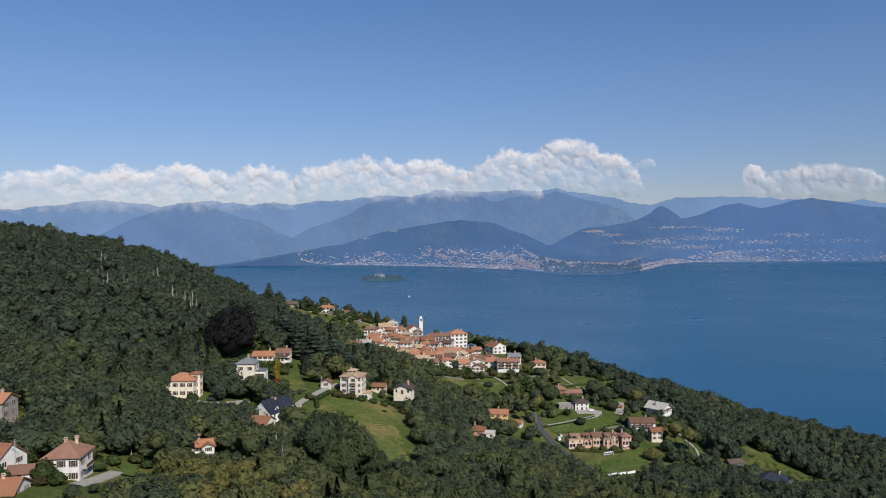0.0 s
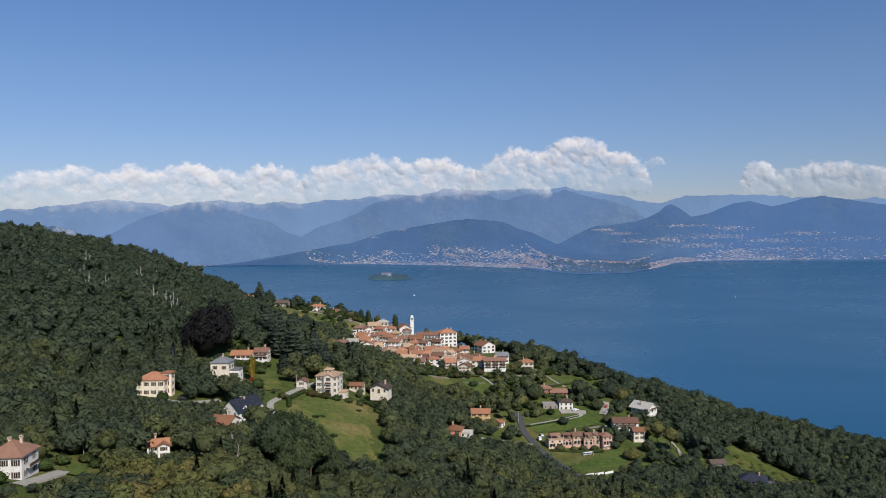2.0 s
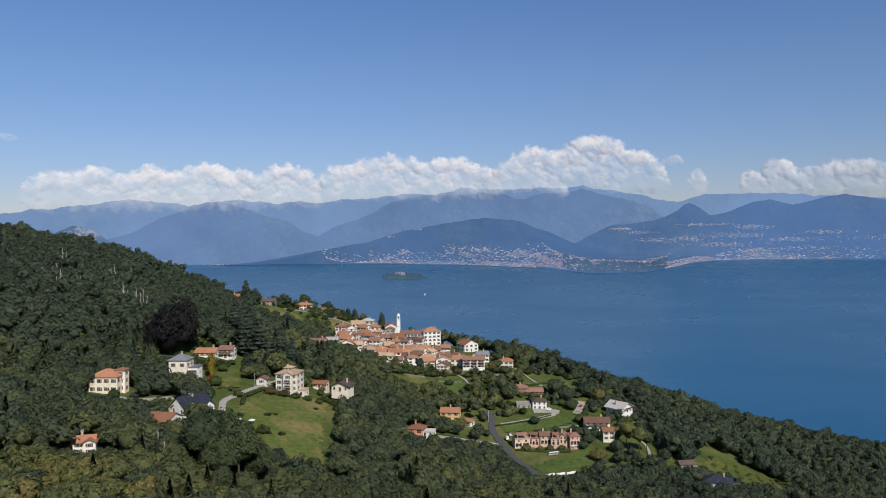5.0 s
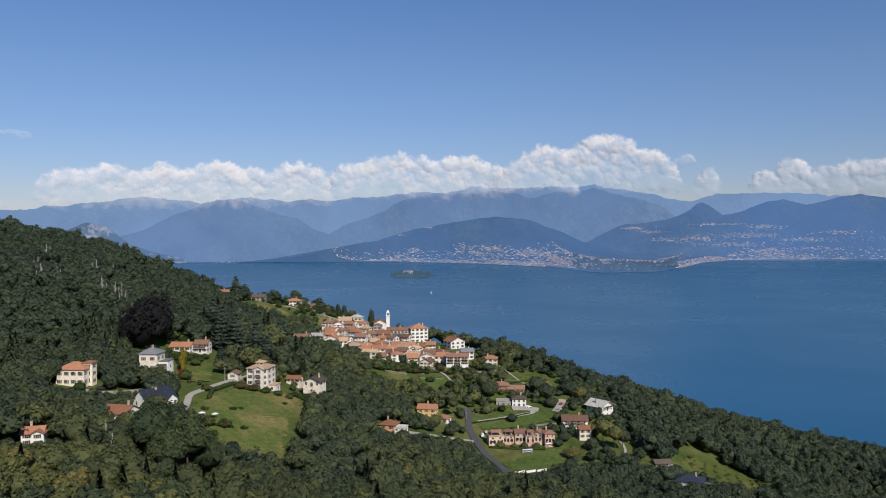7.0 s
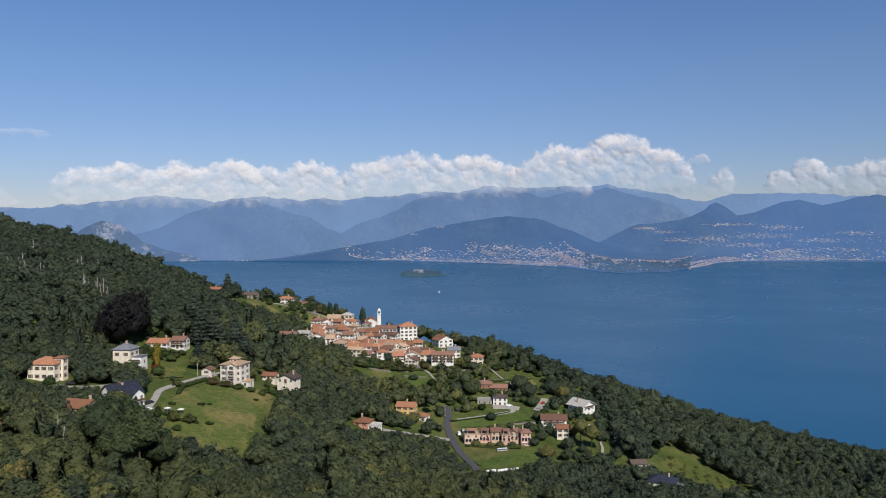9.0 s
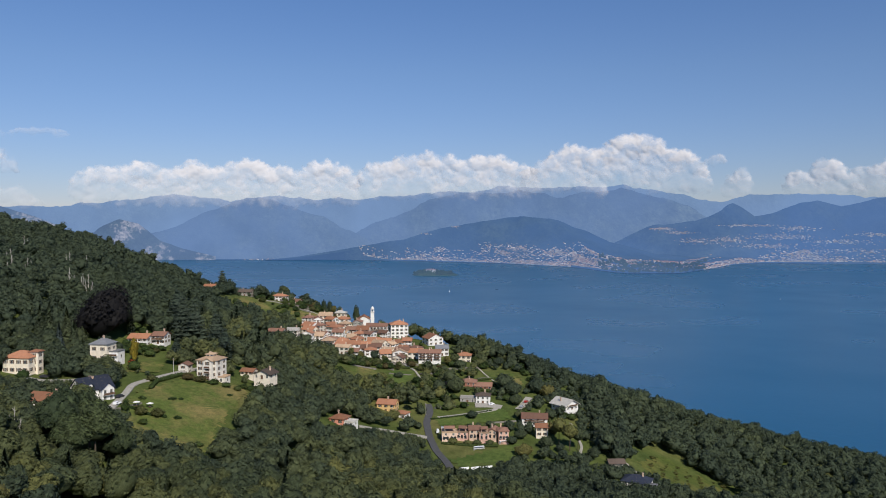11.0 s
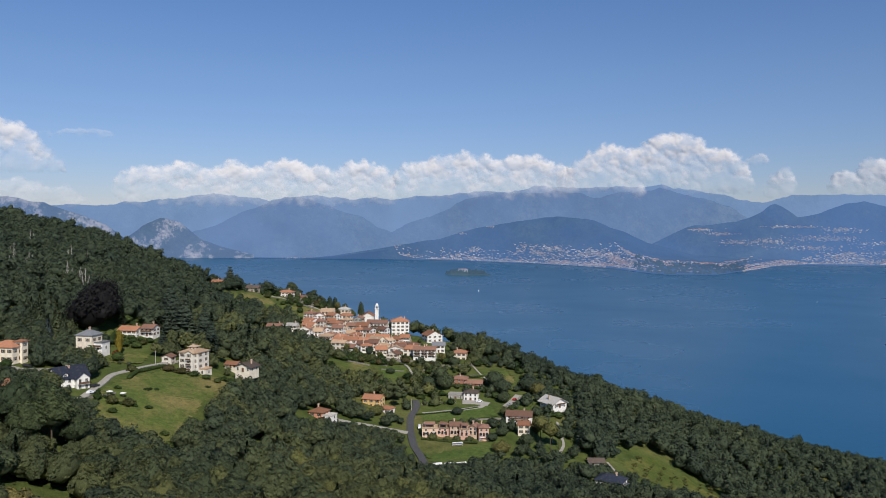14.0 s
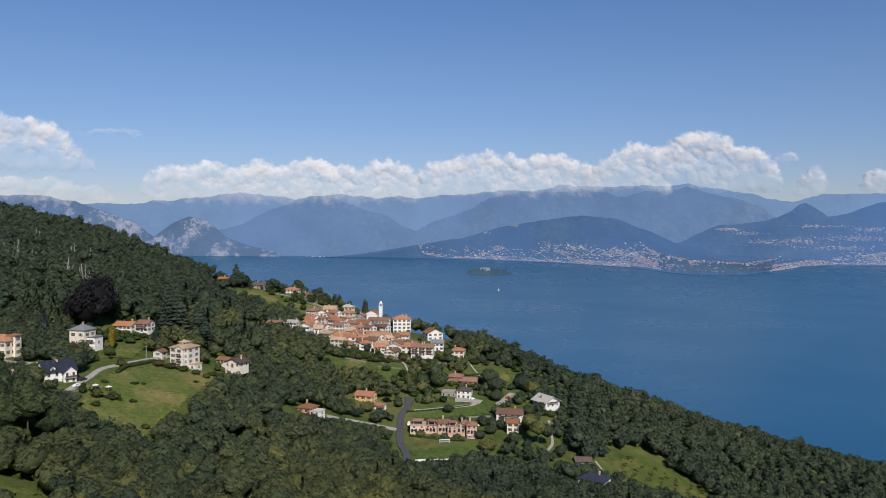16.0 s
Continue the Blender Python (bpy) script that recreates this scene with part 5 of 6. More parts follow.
for k in range(300):
    x, y = (rng.uniform(-15, 125), rng.uniform(500, 640)) if k % 2 else (rng.uniform(-20, 62), rng.uniform(535, 590))
    if ((KEEP_A[:, 0] - x) ** 2 + (KEEP_A[:, 1] - y) ** 2 < (KEEP_A[:, 2] * .75) ** 2).any() or height_limit(x, y) < 1:
        continue
    h = min(rng.uniform(2, 6), height_limit(x, y))
    tree("shrub", x, y, h, h * rng.uniform(.5, .8), "green garden shrub on the terraces", "shrub", "shrub", "shrubs on the garden terraces")
for k in range(42):
    x, y = 196 + (k % 7) * 7 + (k // 7) * 1.2 + rng.uniform(-1.5, 1.5), 464 + (k // 7) * 6.5 - (k % 7) * .8 + rng.uniform(-1, 1)
    h = rng.uniform(.7, 1.5)
    tree("tuft", x, y, h, h * rng.uniform(1.2, 2.0), "low straggling yellow-green bush on the pasture", "shrub", "shrub", "low bushes on the pasture")
for k in range(95):
    x, y = rng.uniform(-135, -55), rng.uniform(640, 730)
    if ((KEEP_A[:len(KEEP), 0] - x) ** 2 + (KEEP_A[:, 1] - y) ** 2 < 36).sum() > 3 and rng.random() < .7:
        continue
    h = rng.uniform(2, 6)
    tree("shrub", x, y, h, h * .65, "green shrub on the hill pasture", "shrub", "shrub", "shrubs on the hill pasture")


# ---------------------------------------------------------------- hedges, garden walls, small things
def hedge(pts, w, h, label):
    pts = np.array(pts, float)
    seg = np.r_[0, np.cumsum(np.hypot(*np.diff(pts, axis=0).T))]
    s = np.arange(0, seg[-1], .8)
    r = np.random.default_rng(int(abs(pts[0, 0] * 7 + pts[0, 1])))
    pieces = []
    for t in s:
        x, y = np.interp(t, seg, pts[:, 0]), np.interp(t, seg, pts[:, 1])
        v, f = ICO1
        pieces.append((v * (w * .6, w * .6, h * .55) * r.uniform(.8, 1.25, (len(v), 1)) + (x, y, g(x, y) + h * .45), f))
        c = np.array([(x, y, g(x, y) + h * .5, w * .6)])
        pieces.append(leaf_tris(r, c, 14, .22))
    v, f, ways = join(pieces)
    me = mesh_from("hedge", v, f, M_SHRUB, True)
    face_ways(me, ways)
    return tagged(new("hedge", me), label, "hedge", "garden hedges")


hedge([(-64, 368), (-67, 380), (-63, 400)], 2.0, 2.2, "dense clipped green hedge along the lane")
hedge([(-58, 338), (-50, 336), (-42, 340)], 1.4, 1.5, "low green garden hedge in the meadow")
hedge([(66, 538), (84, 539), (104, 538)], 1.8, 2.2, "long dark green hedge below the brick villa")
hedge([(74, 446), (90, 447), (106, 450)], 1.4, 1.6, "garden hedge below the terraced houses")
hedge([(86, 557), (95, 562), (105, 568)], 1.4, 1.8, "dark hedge beside the grey lane")
hedge([(61, 517), (72, 521), (79, 524)], 1.2, 1.5, "clipped hedge in front of the low house")
hedge([(62, 484), (86, 497), (100, 506)], 1.0, 1.1, "low hedge along the driveway")
hedge([(14, 562), (28, 570), (40, 572)], 1.2, 1.4, "hedge on the garden terrace")
hedge([(136, 520), (138, 508), (137, 498)], 1.4, 2.0, "hedge beside the chalet drive")


def bare_stems():
    """Two or three slim bleached stems with a few short upright twigs, of unit height."""
    bm = bmesh.new()
    for k, (x, y, lean, turn, h) in enumerate(((0, 0, .03, 0, 1), (.05, .02, .1, 2, .86), (-.05, .03, .13, 4.4, .72))):
        m = Matrix.Translation((x, y, 0)) @ Matrix.Rotation(turn, 4, "Z") @ Matrix.Rotation(lean, 4, "X")
        bmesh.ops.create_cone(bm, cap_ends=True, segments=6, radius1=.014, radius2=.004, depth=h, matrix=m @ Matrix.Translation((0, 0, h / 2)))
        for q in range(7):
            up = h * (.4 + .08 * q)
            bmesh.ops.create_cone(bm, cap_ends=False, segments=4, radius1=.005, radius2=.0015, depth=.2 - .015 * q, matrix=m @ Matrix.Translation((0, 0, up)) @ Matrix.Rotation(q * 2.4 + k, 4, "Z") @ Matrix.Rotation(.5, 4, "X") @ Matrix.Translation((0, 0, .1 - .0075 * q)))
    me = bpy.data.meshes.new("trunk")
    bm.to_mesh(me)
    bm.free()
    me.materials.append(M_PALEBARK)
    return me


PALE_TRUNK = bare_stems()
for x, y, h in ((-160, 470, 17), (-166, 474, 15), (-172, 469, 18), (-214, 470, 16), (-205, 474, 15), (-222, 480, 17), (-228, 474, 15), (-150, 458, 14), (-196, 505, 17), (-188, 512, 16), (-240, 520, 17), (-60, 262, 15)):
    ob = thing("dead_tree", pose(x, y, g(x, y), 0, 0, rng.uniform(0, 360)), "bare pale dead tree standing in the wood", "tree", "bare trees in the wood")
    shared("trunk", PALE_TRUNK, ob, Matrix.Diagonal((h, h, h, 1)))


def stone_wall(x0, y0, x1, y1, h, label="grey dry-stone retaining wall of a garden terrace"):
    n = max(3, int(math.hypot(x1 - x0, y1 - y0) / 1.6))
    ob = thing("stone_wall", Matrix(), label, "wall", "terrace walls")
    bm = bmesh.new()
    px, py = -(y1 - y0), x1 - x0
    ln = math.hypot(px, py)
    px, py = px / ln * .25, py / ln * .25
    r = random.Random(int(x0 * 13 + y0))
    for i in range(n):
        ax, ay = x0 + (x1 - x0) * i / n, y0 + (y1 - y0) * i / n
        bx, by = x0 + (x1 - x0) * (i + .985) / n, y0 + (y1 - y0) * (i + .985) / n
        lo, hi = g(ax, ay) - 1.5, max(g(ax, ay), g(bx, by)) + h * r.uniform(.85, 1.1)
        vs = [bm.verts.new(p) for p in ((ax - px, ay - py, lo), (bx - px, by - py, lo), (bx + px, by + py, lo), (ax + px, ay + py, lo), (ax - px, ay - py, hi), (bx - px, by - py, hi), (bx + px, by + py, hi), (ax + px, ay + py, hi))]
        for f in ((3, 2, 1, 0), (4, 5, 6, 7), (0, 1, 5, 4), (1, 2, 6, 5), (2, 3, 7, 6), (3, 0, 4, 7)):
            bm.faces.new([vs[q] for q in f])
    part("masonry", bm, M_DRYSTONE, ob)


for w in ((-16, 572, 14, 577, 1.6), (14, 576, 40, 580, 1.5), (-10, 561, 8, 566, 1.2), (8, 566, 24, 562, 1.2), (44, 560, 62, 566, 1.3), (62, 575, 84, 584, 1.3), (86, 560, 100, 566, 1.2), (-8, 552, 12, 556, 1.1), (22, 552, 38, 556, .9),
          (-112, 704, -90, 700, 1.8), (-104, 697, -80, 694, 1.5), (-92, 706, -74, 704, 1.3), (-100, 688, -76, 684, 1.2), (62, 503, 84, 512, 1.0), (-62, 330, -57, 346, .9), (100, 486, 116, 492, .9), (140, 516, 137, 500, 1.2)):
    stone_wall(*w)


def dugout(x, y, turn, wide, label):
    ob = thing("dugout", pose(x, y, g(x, y) + .2, 0, 0, turn), label, "shelter", "shelters round the playing field")
    part("roof", boxes((-wide / 2, wide / 2, -.7, .9, 2.0, 2.12)), M_METAL, ob)
    part("back_panel", boxes((-wide / 2, wide / 2, .82, .9, 0, 2.0)), M_METAL, ob)
    part("bench", boxes((-wide / 2 + .1, wide / 2 - .1, .3, .75, .4, .5)), M_TIMBER, ob)
    for sx in (-1, 1):
        part("post", boxes((sx * wide / 2 - .05, sx * wide / 2 + .05, -.65, -.55, 0, 2.0)), M_METAL, ob)


dugout(95.5, 442.5, 20, 6, "white shelter with a bench at the field's edge")
dugout(109.5, 454.5, 25, 5.5, "white shelter with a bench at the field's edge")
for i, (fx, fy) in enumerate(((90, 406), (96, 409.5), (102, 413))):
    ob = thing("advertising_board", pose(fx, fy, g(fx, fy) + .3, 0, 0, 28), "blank white board along the playing field", "board", "boards along the field")
    part("panel", boxes((-2.9, 2.9, -.04, .04, .2, 1.5)), M_METAL, ob)
    for sx in (-2.6, 2.6):
        part("post", boxes((sx - .05, sx + .05, .04, .12, -.4, 1.5)), M_TIMBER, ob)


def wheel_mesh():
    bm = bmesh.new()
    bmesh.ops.create_cone(bm, cap_ends=True, segments=14, radius1=.33, radius2=.33, depth=.22, matrix=Matrix.Rotation(math.pi / 2, 4, "X"))
    me = bpy.data.meshes.new("wheel")
    bm.to_mesh(me)
    bm.free()
    me.materials.append(M_DARK)
    return me


WHEEL = wheel_mesh()
PAINTS = {"white": M_METAL, "grey": plain("grey_car_paint", (.3, .31, .33), .3, spec=.5), "red": plain("red_car_paint", (.35, .04, .03), .3, spec=.5), "black": plain("black_car_paint", (.03, .03, .035), .3, spec=.5)}


def car(x, y, turn, paint, van=False):
    ob = thing("van" if van else "car", pose(x, y, g(x, y) + .55, 0, 0, turn), "%s parked %s beside the road" % (paint, "van" if van else "car"), "van" if van else "car", "parked vehicles")
    top = 2.1 if van else 1.45
    bm = bmesh.new()
    sec = [(-2.2, .3), (2.2, .3), (2.25, .75), (1.3, .9), (.75, top), (-1.6 if not van else -2.1, top), (-2.1, .95), (-2.25, .7)]
    rows = [[bm.verts.new((px, sy * (.85 if pz < 1 else .7), pz)) for px, pz in sec] for sy in (-1, 1)]
    bm.faces.new(rows[0])
    bm.faces.new(rows[1][::-1])
    for i in range(8):
        j = (i + 1) % 8
        bm.faces.new((rows[0][j], rows[0][i], rows[1][i], rows[1][j]))
    part("body", bm, PAINTS[paint], ob)
    part("side_glass", boxes((-1.4, .7, -.79, .79, .98, top - .12)), M_GLASS, ob)
    for wx in (-1.35, 1.35):
        for wy in (-.78, .78):
            shared("wheel", WHEEL, ob, pose(wx, wy, .33))


car(69, 463, 100, "white", True)
car(71, 470, 100, "grey")
car(-64, 337, 80, "white")
car(-68, 346, 80, "black")
car(99, 515, 30, "white")
car(119, 516, 70, "grey")
car(122, 526, 70, "red")
car(-113, 356, 10, "black")


def parasol(x, y, paint):
    ob = thing("parasol", pose(x, y, g(x, y) + .3), "open pale garden parasol over a table", "parasol", "garden parasols")
    bm = bmesh.new()
    bmesh.ops.create_cone(bm, cap_ends=True, segments=8, radius1=1.7, radius2=.05, depth=.6, matrix=Matrix.Translation((0, 0, 2.5)))
    part("canopy", bm, paint, ob)
    part("pole", boxes((-.03, .03, -.03, .03, -.3, 2.3)), M_METAL, ob)
    part("table", boxes((-.6, .6, -.4, .4, .7, .75), (-.06, .06, -.06, .06, -.3, .7)), M_TIMBER, ob)


for px, py in ((-57, 341), (-52, 344), (110, 470)):
    parasol(px, py, M_WALLS["white"])


def pole(x, y, h):
    ob = thing("utility_pole", pose(x, y, g(x, y)), "thin grey utility pole beside the lane", "pole", "utility poles")
    bm = bmesh.new()
    bmesh.ops.create_cone(bm, cap_ends=True, segments=8, radius1=.16, radius2=.1, depth=h, matrix=Matrix.Translation((0, 0, h / 2)))
    part("mast", bm, M_CONCRETE, ob)
    part("crossarm", boxes((-.9, .9, -.06, .06, h - .7, h - .55)), M_TIMBER, ob)


for px, py, ph in ((-67, 398, 9), (-104, 244, 10), (58, 490, 8), (149, 470, 8), (-121, 207, 10)):
    pole(px, py, ph)


def greenhouse(x, y, turn):
    ob = thing("greenhouse", pose(x, y, g(x, y), 0, 0, turn), "small white plastic greenhouse tunnel in a garden", "greenhouse", "garden greenhouses")
    bm = bmesh.new()
    arc = [(2 * math.cos(math.pi * k / 8), 2.2 * math.sin(math.pi * k / 8)) for k in range(9)]
    rows = [[bm.verts.new((sx * 4, px, pz)) for px, pz in arc] for sx in (-1, 1)]
    for i in range(8):
        bm.faces.new((rows[0][i], rows[0][i + 1], rows[1][i + 1], rows[1][i]))
    bm.faces.new(rows[0])
    bm.faces.new(rows[1][::-1])
    part("cover", bm, M_METAL, ob)
    for sx in (-3.9, -1.3, 1.3, 3.9):
        part("hoop", boxes((sx - .05, sx + .05, -2.06, -1.98, 0, .6), (sx - .05, sx + .05, 1.98, 2.06, 0, .6)), M_CONCRETE, ob)


greenhouse(58, 562, 8)
greenhouse(190, 399, -14)

# ---------------------------------------------------------------- clouds
M_CLOUD = cloud_material("cumulus")


def value_noise(u, v, seed):
    """Smooth lattice noise, 0 to 1."""
    table = np.random.default_rng(seed).random((128, 128))
    iu, iv = np.floor(u).astype(int), np.floor(v).astype(int)
    fu, fv = u - iu, v - iv
    fu, fv = fu * fu * fu * (fu * (fu * 6 - 15) + 10), fv * fv * fv * (fv * (fv * 6 - 15) + 10)
    c = lambda p, q: table[(iu + p) % 128, (iv + q) % 128]
    return (c(0, 0) * (1 - fu) + c(1, 0) * fu) * (1 - fv) + (c(0, 1) * (1 - fu) + c(1, 1) * fu) * fv


def layers(u, v, seed, octaves=5, billow=False):
    out, amp, total = 0, 1.0, 0
    for k in range(octaves):
        u, v = .8 * u - .6 * v + 7.3, .6 * u + .8 * v + 3.1        # turned each time, so that no lattice shows
        n = value_noise(u * 1.9 ** k, v * 1.9 ** k, seed + k)
        out, total = out + amp * (np.abs(2 * n - 1) if billow else n), total + amp
        amp *= .5
    return out / total


def soft_step(x, a, b):
    t = np.clip((x - a) / (b - a), 0, 1)
    return t * t * (3 - 2 * t)


def cloud(crown, base, away, ragged, close, label, seed):
    """Cumulus swelling towards the sun. crown: azimuth and elevation of its upper edge; base: elevation of its foot; ragged: how torn the edge is; close: how dense."""
    r = np.random.default_rng(seed)
    crown = np.array(crown)
    tall = crown[:, 1].max() - base
    a, e = np.arange(crown[0, 0] - .7, crown[-1, 0] + .7, .045), np.arange(base - .5, crown[:, 1].max() + .35, .04)
    A, E = np.meshgrid(a, e, indexing="ij")
    # torn outline: the lumps are seen through drifting air
    WA = A + .5 * ragged * (layers(A * 1.6, E * 1.6, seed * 31 + 1) - .5) * 2
    WE = E + .42 * ragged * (layers(A * 1.6, E * 1.6, seed * 31 + 9) - .5) * 2
    lumps = []
    for q in np.arange(crown[0, 0], crown[-1, 0] + .01, .3):
        top = np.interp(q, crown[:, 0], crown[:, 1])
        deep = max(top - base, .15)
        rad = min(r.uniform(.26, .5) * deep, .8)
        lumps.append((q, top - rad * .95, rad))
        for k in range(3):
            rad = min(r.uniform(.22, .42) * deep, .7)
            lumps.append((q + r.uniform(-.2, .2), r.uniform(base + rad * .4, max(base + rad * .5, top - rad * 1.2)), rad))
    cover, swell = np.full(A.shape, -1.0), np.zeros(A.shape)
    for ca, ce, rad in lumps:
        d2 = ((WA - ca) ** 2 + (WE - ce) ** 2) / rad ** 2
        near = 1 - d2
        cover = np.maximum(cover, near)
        swell = np.maximum(swell, rad * np.sqrt(np.clip(near, 0, 1)))
    fine = layers(A * 2.6, E * 3.0, seed * 17 + 3, 5)
    cover = cover + 1.2 * (fine - .5)
    thickness = soft_step(cover, -.2, .75) * close
    foot = soft_step(E + .8 * (layers(A * 1.1, E * 1.4, seed * 13 + 5) - .5) * tall, base - .05 * tall, base + .8 * tall)
    thickness *= .22 + .78 * foot
    thickness *= .6 + .4 * soft_step(layers(A * 1.4, E * 1.9, seed * 7 + 2), .32, .6)
    bulge = swell * .62 + .15 * layers(A * 1.2, E * 1.2, seed * 5 + 1, 3, True) * np.clip(tall, .2, 1)
    for k in range(5):
        pad = np.pad(bulge, 1, mode="edge")
        bulge = (pad[:-2, 1:-1] + pad[2:, 1:-1] + pad[1:-1, :-2] + pad[1:-1, 2:] + 2 * bulge) / 6
    R = away - bulge * math.radians(1) * away
    x, y = FAR_EYE[0] + R * np.sin(np.radians(A)), FAR_EYE[1] + R * np.cos(np.radians(A))
    z = 195 + R * np.tan(np.radians(E))
    faces = grid_faces(len(a), len(e))[:, ::-1]
    th = thickness.ravel()
    mean = th[faces].mean(1)
    points = np.stack([x, y, z], -1).reshape(-1, 3)
    ob = thing("cloud", pose(float(x.mean()), float(y.mean()), float(z.min())), label, "cloud", "cumulus clouds over the mountains")
    inner = .45 * close
    for nm, pick in (("body", mean >= inner), ("fringe", (mean > .003) & (mean < inner))):
        used, inv = np.unique(faces[pick], return_inverse=True)
        me = mesh_from(nm, points[used] - np.array(ob.matrix_world.translation), inv.reshape(-1, 4), M_CLOUD, True)
        me.attributes.new("thickness", "FLOAT", "POINT").data.foreach_set("value", th[used].astype(np.float32))
        shared(nm, me, ob, Matrix())
    return ob


cloud([(-31.98, 3.0), (-31.56, 3.96), (-30.54, 4.26), (-29.5, 4.13), (-28.36, 4.63), (-27.18, 4.74), (-26.35, 4.06), (-25.61, 4.31), (-24.32, 4.98), (-23.08, 4.37), (-22.11, 4.55), (-20.74, 5.23), (-20.07, 5.0), (-19.16, 4.36), (-18.31, 4.86), (-17.03, 4.22), (-16.12, 4.89), (-14.88, 5.2), (-13.56, 4.75), (-12.82, 3.75)], 1.7, 4790, 0.62, 0.97, "long white cumulus bank with a ragged grey base", 1)
cloud([(-12.32, 3.46), (-11.8, 4.85), (-10.28, 5.11), (-8.15, 5.71), (-7.38, 5.96), (-6.57, 5.37), (-5.71, 5.71), (-4.52, 5.07), (-3.79, 5.53), (-2.16, 5.65), (-0.62, 4.87), (0.74, 4.64)], 2.39, 4790, 0.6, 0.97, "row of white cumulus heads over the mountains", 2)
cloud([(-0.03, 4.48), (1.04, 4.89), (1.89, 5.47), (2.78, 6.04), (3.79, 6.4), (5.05, 5.79), (6.21, 5.97), (6.96, 6.86), (8.03, 6.95), (9.49, 6.54), (10.38, 5.81), (11.7, 5.73), (12.37, 4.98), (12.92, 4.23)], 2.7, 4780, 0.55, 1.0, "largest towering white cumulus with a bright crown", 3)
cloud([(12.29, 4.65), (13.15, 5.28), (13.93, 5.61)], 4.55, 4790, 0.8, 0.5, "thin torn wisp at the cumulus edge", 4)
cloud([(14.63, 3.7), (15.17, 4.32), (15.7, 3.67)], 2.35, 5300, 0.8, 0.6, "small isolated puff of cloud", 5)
cloud([(18.53, 3.82), (19.11, 4.03), (19.73, 3.85), (20.61, 4.79), (21.32, 4.49), (22.02, 3.92), (23.04, 4.22), (24.05, 4.44), (25.36, 4.49), (26.27, 4.59), (27.59, 4.23), (28.82, 3.81)], 2.17, 5400, 0.7, 0.8, "hazy white cumulus bank", 6)
cloud([(-45.88, 7.14), (-44.09, 7.59), (-42.56, 7.38), (-41.29, 7.23), (-39.65, 7.11), (-38.45, 6.83), (-37.49, 5.99), (-36.87, 5.12), (-35.89, 4.55)], 3.65, 5200, 0.6, 0.97, "big soft white cumulus above the hill", 7)
cloud([(-43.21, 2.81), (-40.67, 3.43), (-39.35, 2.96), (-37.99, 3.24), (-36.96, 2.59), (-35.72, 2.71), (-34.46, 2.08)], 1.4, 5250, 0.9, 0.5, "thin low wisps of cloud over the quarry mountain", 8)
cloud([(-37.28, 6.3), (-34.81, 6.69), (-32.8, 6.57)], 6.07, 5000, 0.95, 0.22, "faint shred of high cloud", 9)

# ---------------------------------------------------------------- island, far towns, boats
def far_ground(a, d):
    z = ridge_height(np.array(SHORE_TOP, float), 4720, a, d, 8, 3, .6)
    if RIGHT[0][0] < a < RIGHT[-1][0]:
        z = np.maximum(z, ridge_height(np.array(RIGHT, float), 4780, a, d, 4, 4, 1.2, 4450))
    if ROSSO[0][0] < a < ROSSO[-1][0]:
        z = np.maximum(z, ridge_height(np.array(ROSSO, float), 4600, a, d, 5, 4, 1.2))
    return z


# town walls and roofs carry the painted haze glow too
M_TOWN = [haze_glow_material("far_pale_walls_painted_haze", (.6, .58, .55), (.8, .78, .74), (0.16, 0.24, 0.39), .54, single=True), haze_glow_material("far_ochre_walls_painted_haze", (.5, .35, .2), (.6, .45, .28), (0.16, 0.23, 0.36), .54, single=True), haze_glow_material("far_tile_roofs_painted_haze", (.36, .13, .07), (.5, .2, .1), (0.14, 0.22, 0.37), .6, single=True)]
TOWNS = [(-21, -17, 0, .3, 40), (-14, -9, 0, .12, 80), (-9, -3, 0, .22, 210), (-3, 3.5, 0, .3, 460), (3.5, 6.5, .05, .45, 420), (5, 9.5, .45, .8, 260), (9, 13, .5, .85, 200), (13, 16, 0, .3, 260), (16, 22, 0, .2, 300), (22, 34, 0, .2, 200), (7, 12.5, .03, .4, 50)]
# villages along the slopes: azimuth, height over the lake, spread of both, houses
UPLAND = [(9.9, 196, .8, 5, 90), (11.4, 172, .9, 7, 90), (15.8, 216, 1.5, 5, 120), (19.0, 198, 1.1, 10, 130), (18.0, 150, 1.8, 13, 190), (14.5, 130, 1.5, 11, 150), (23.5, 165, 1.3, 9, 110), (21.5, 120, 1.6, 11, 130), (12.2, 120, 1.1, 12, 100), (26.5, 130, 1.9, 14, 80), (17, 95, 2.4, 11, 170), (22, 70, 2.8, 11, 140), (-5.2, 205, .3, 4, 26), (-7.5, 160, .4, 4, 16), (-1, 95, 2.5, 14, 70), (-25, 30, .8, 7, 26), (-18, 24, .8, 6, 30)]
groups = [[], [], []]
box_v = np.array([(-1, -1, 0), (1, -1, 0), (1, 1, 0), (-1, 1, 0), (-1, -1, 1), (1, -1, 1), (1, 1, 1), (-1, 1, 1.0)])
box_f = np.array([(0, 1, 5, 4), (1, 2, 6, 5), (2, 3, 7, 6), (3, 0, 4, 7), (4, 5, 6, 7)])
roof_v = np.array([(-1.15, -1.15, 0), (1.15, -1.15, 0), (1.15, 1.15, 0), (-1.15, 1.15, 0), (-.8, 0, 1), (.8, 0, 1.0)])
roof_f = np.array([(0, 1, 5, 4), (2, 3, 4, 5), (1, 2, 5, 5), (3, 0, 4, 4)])


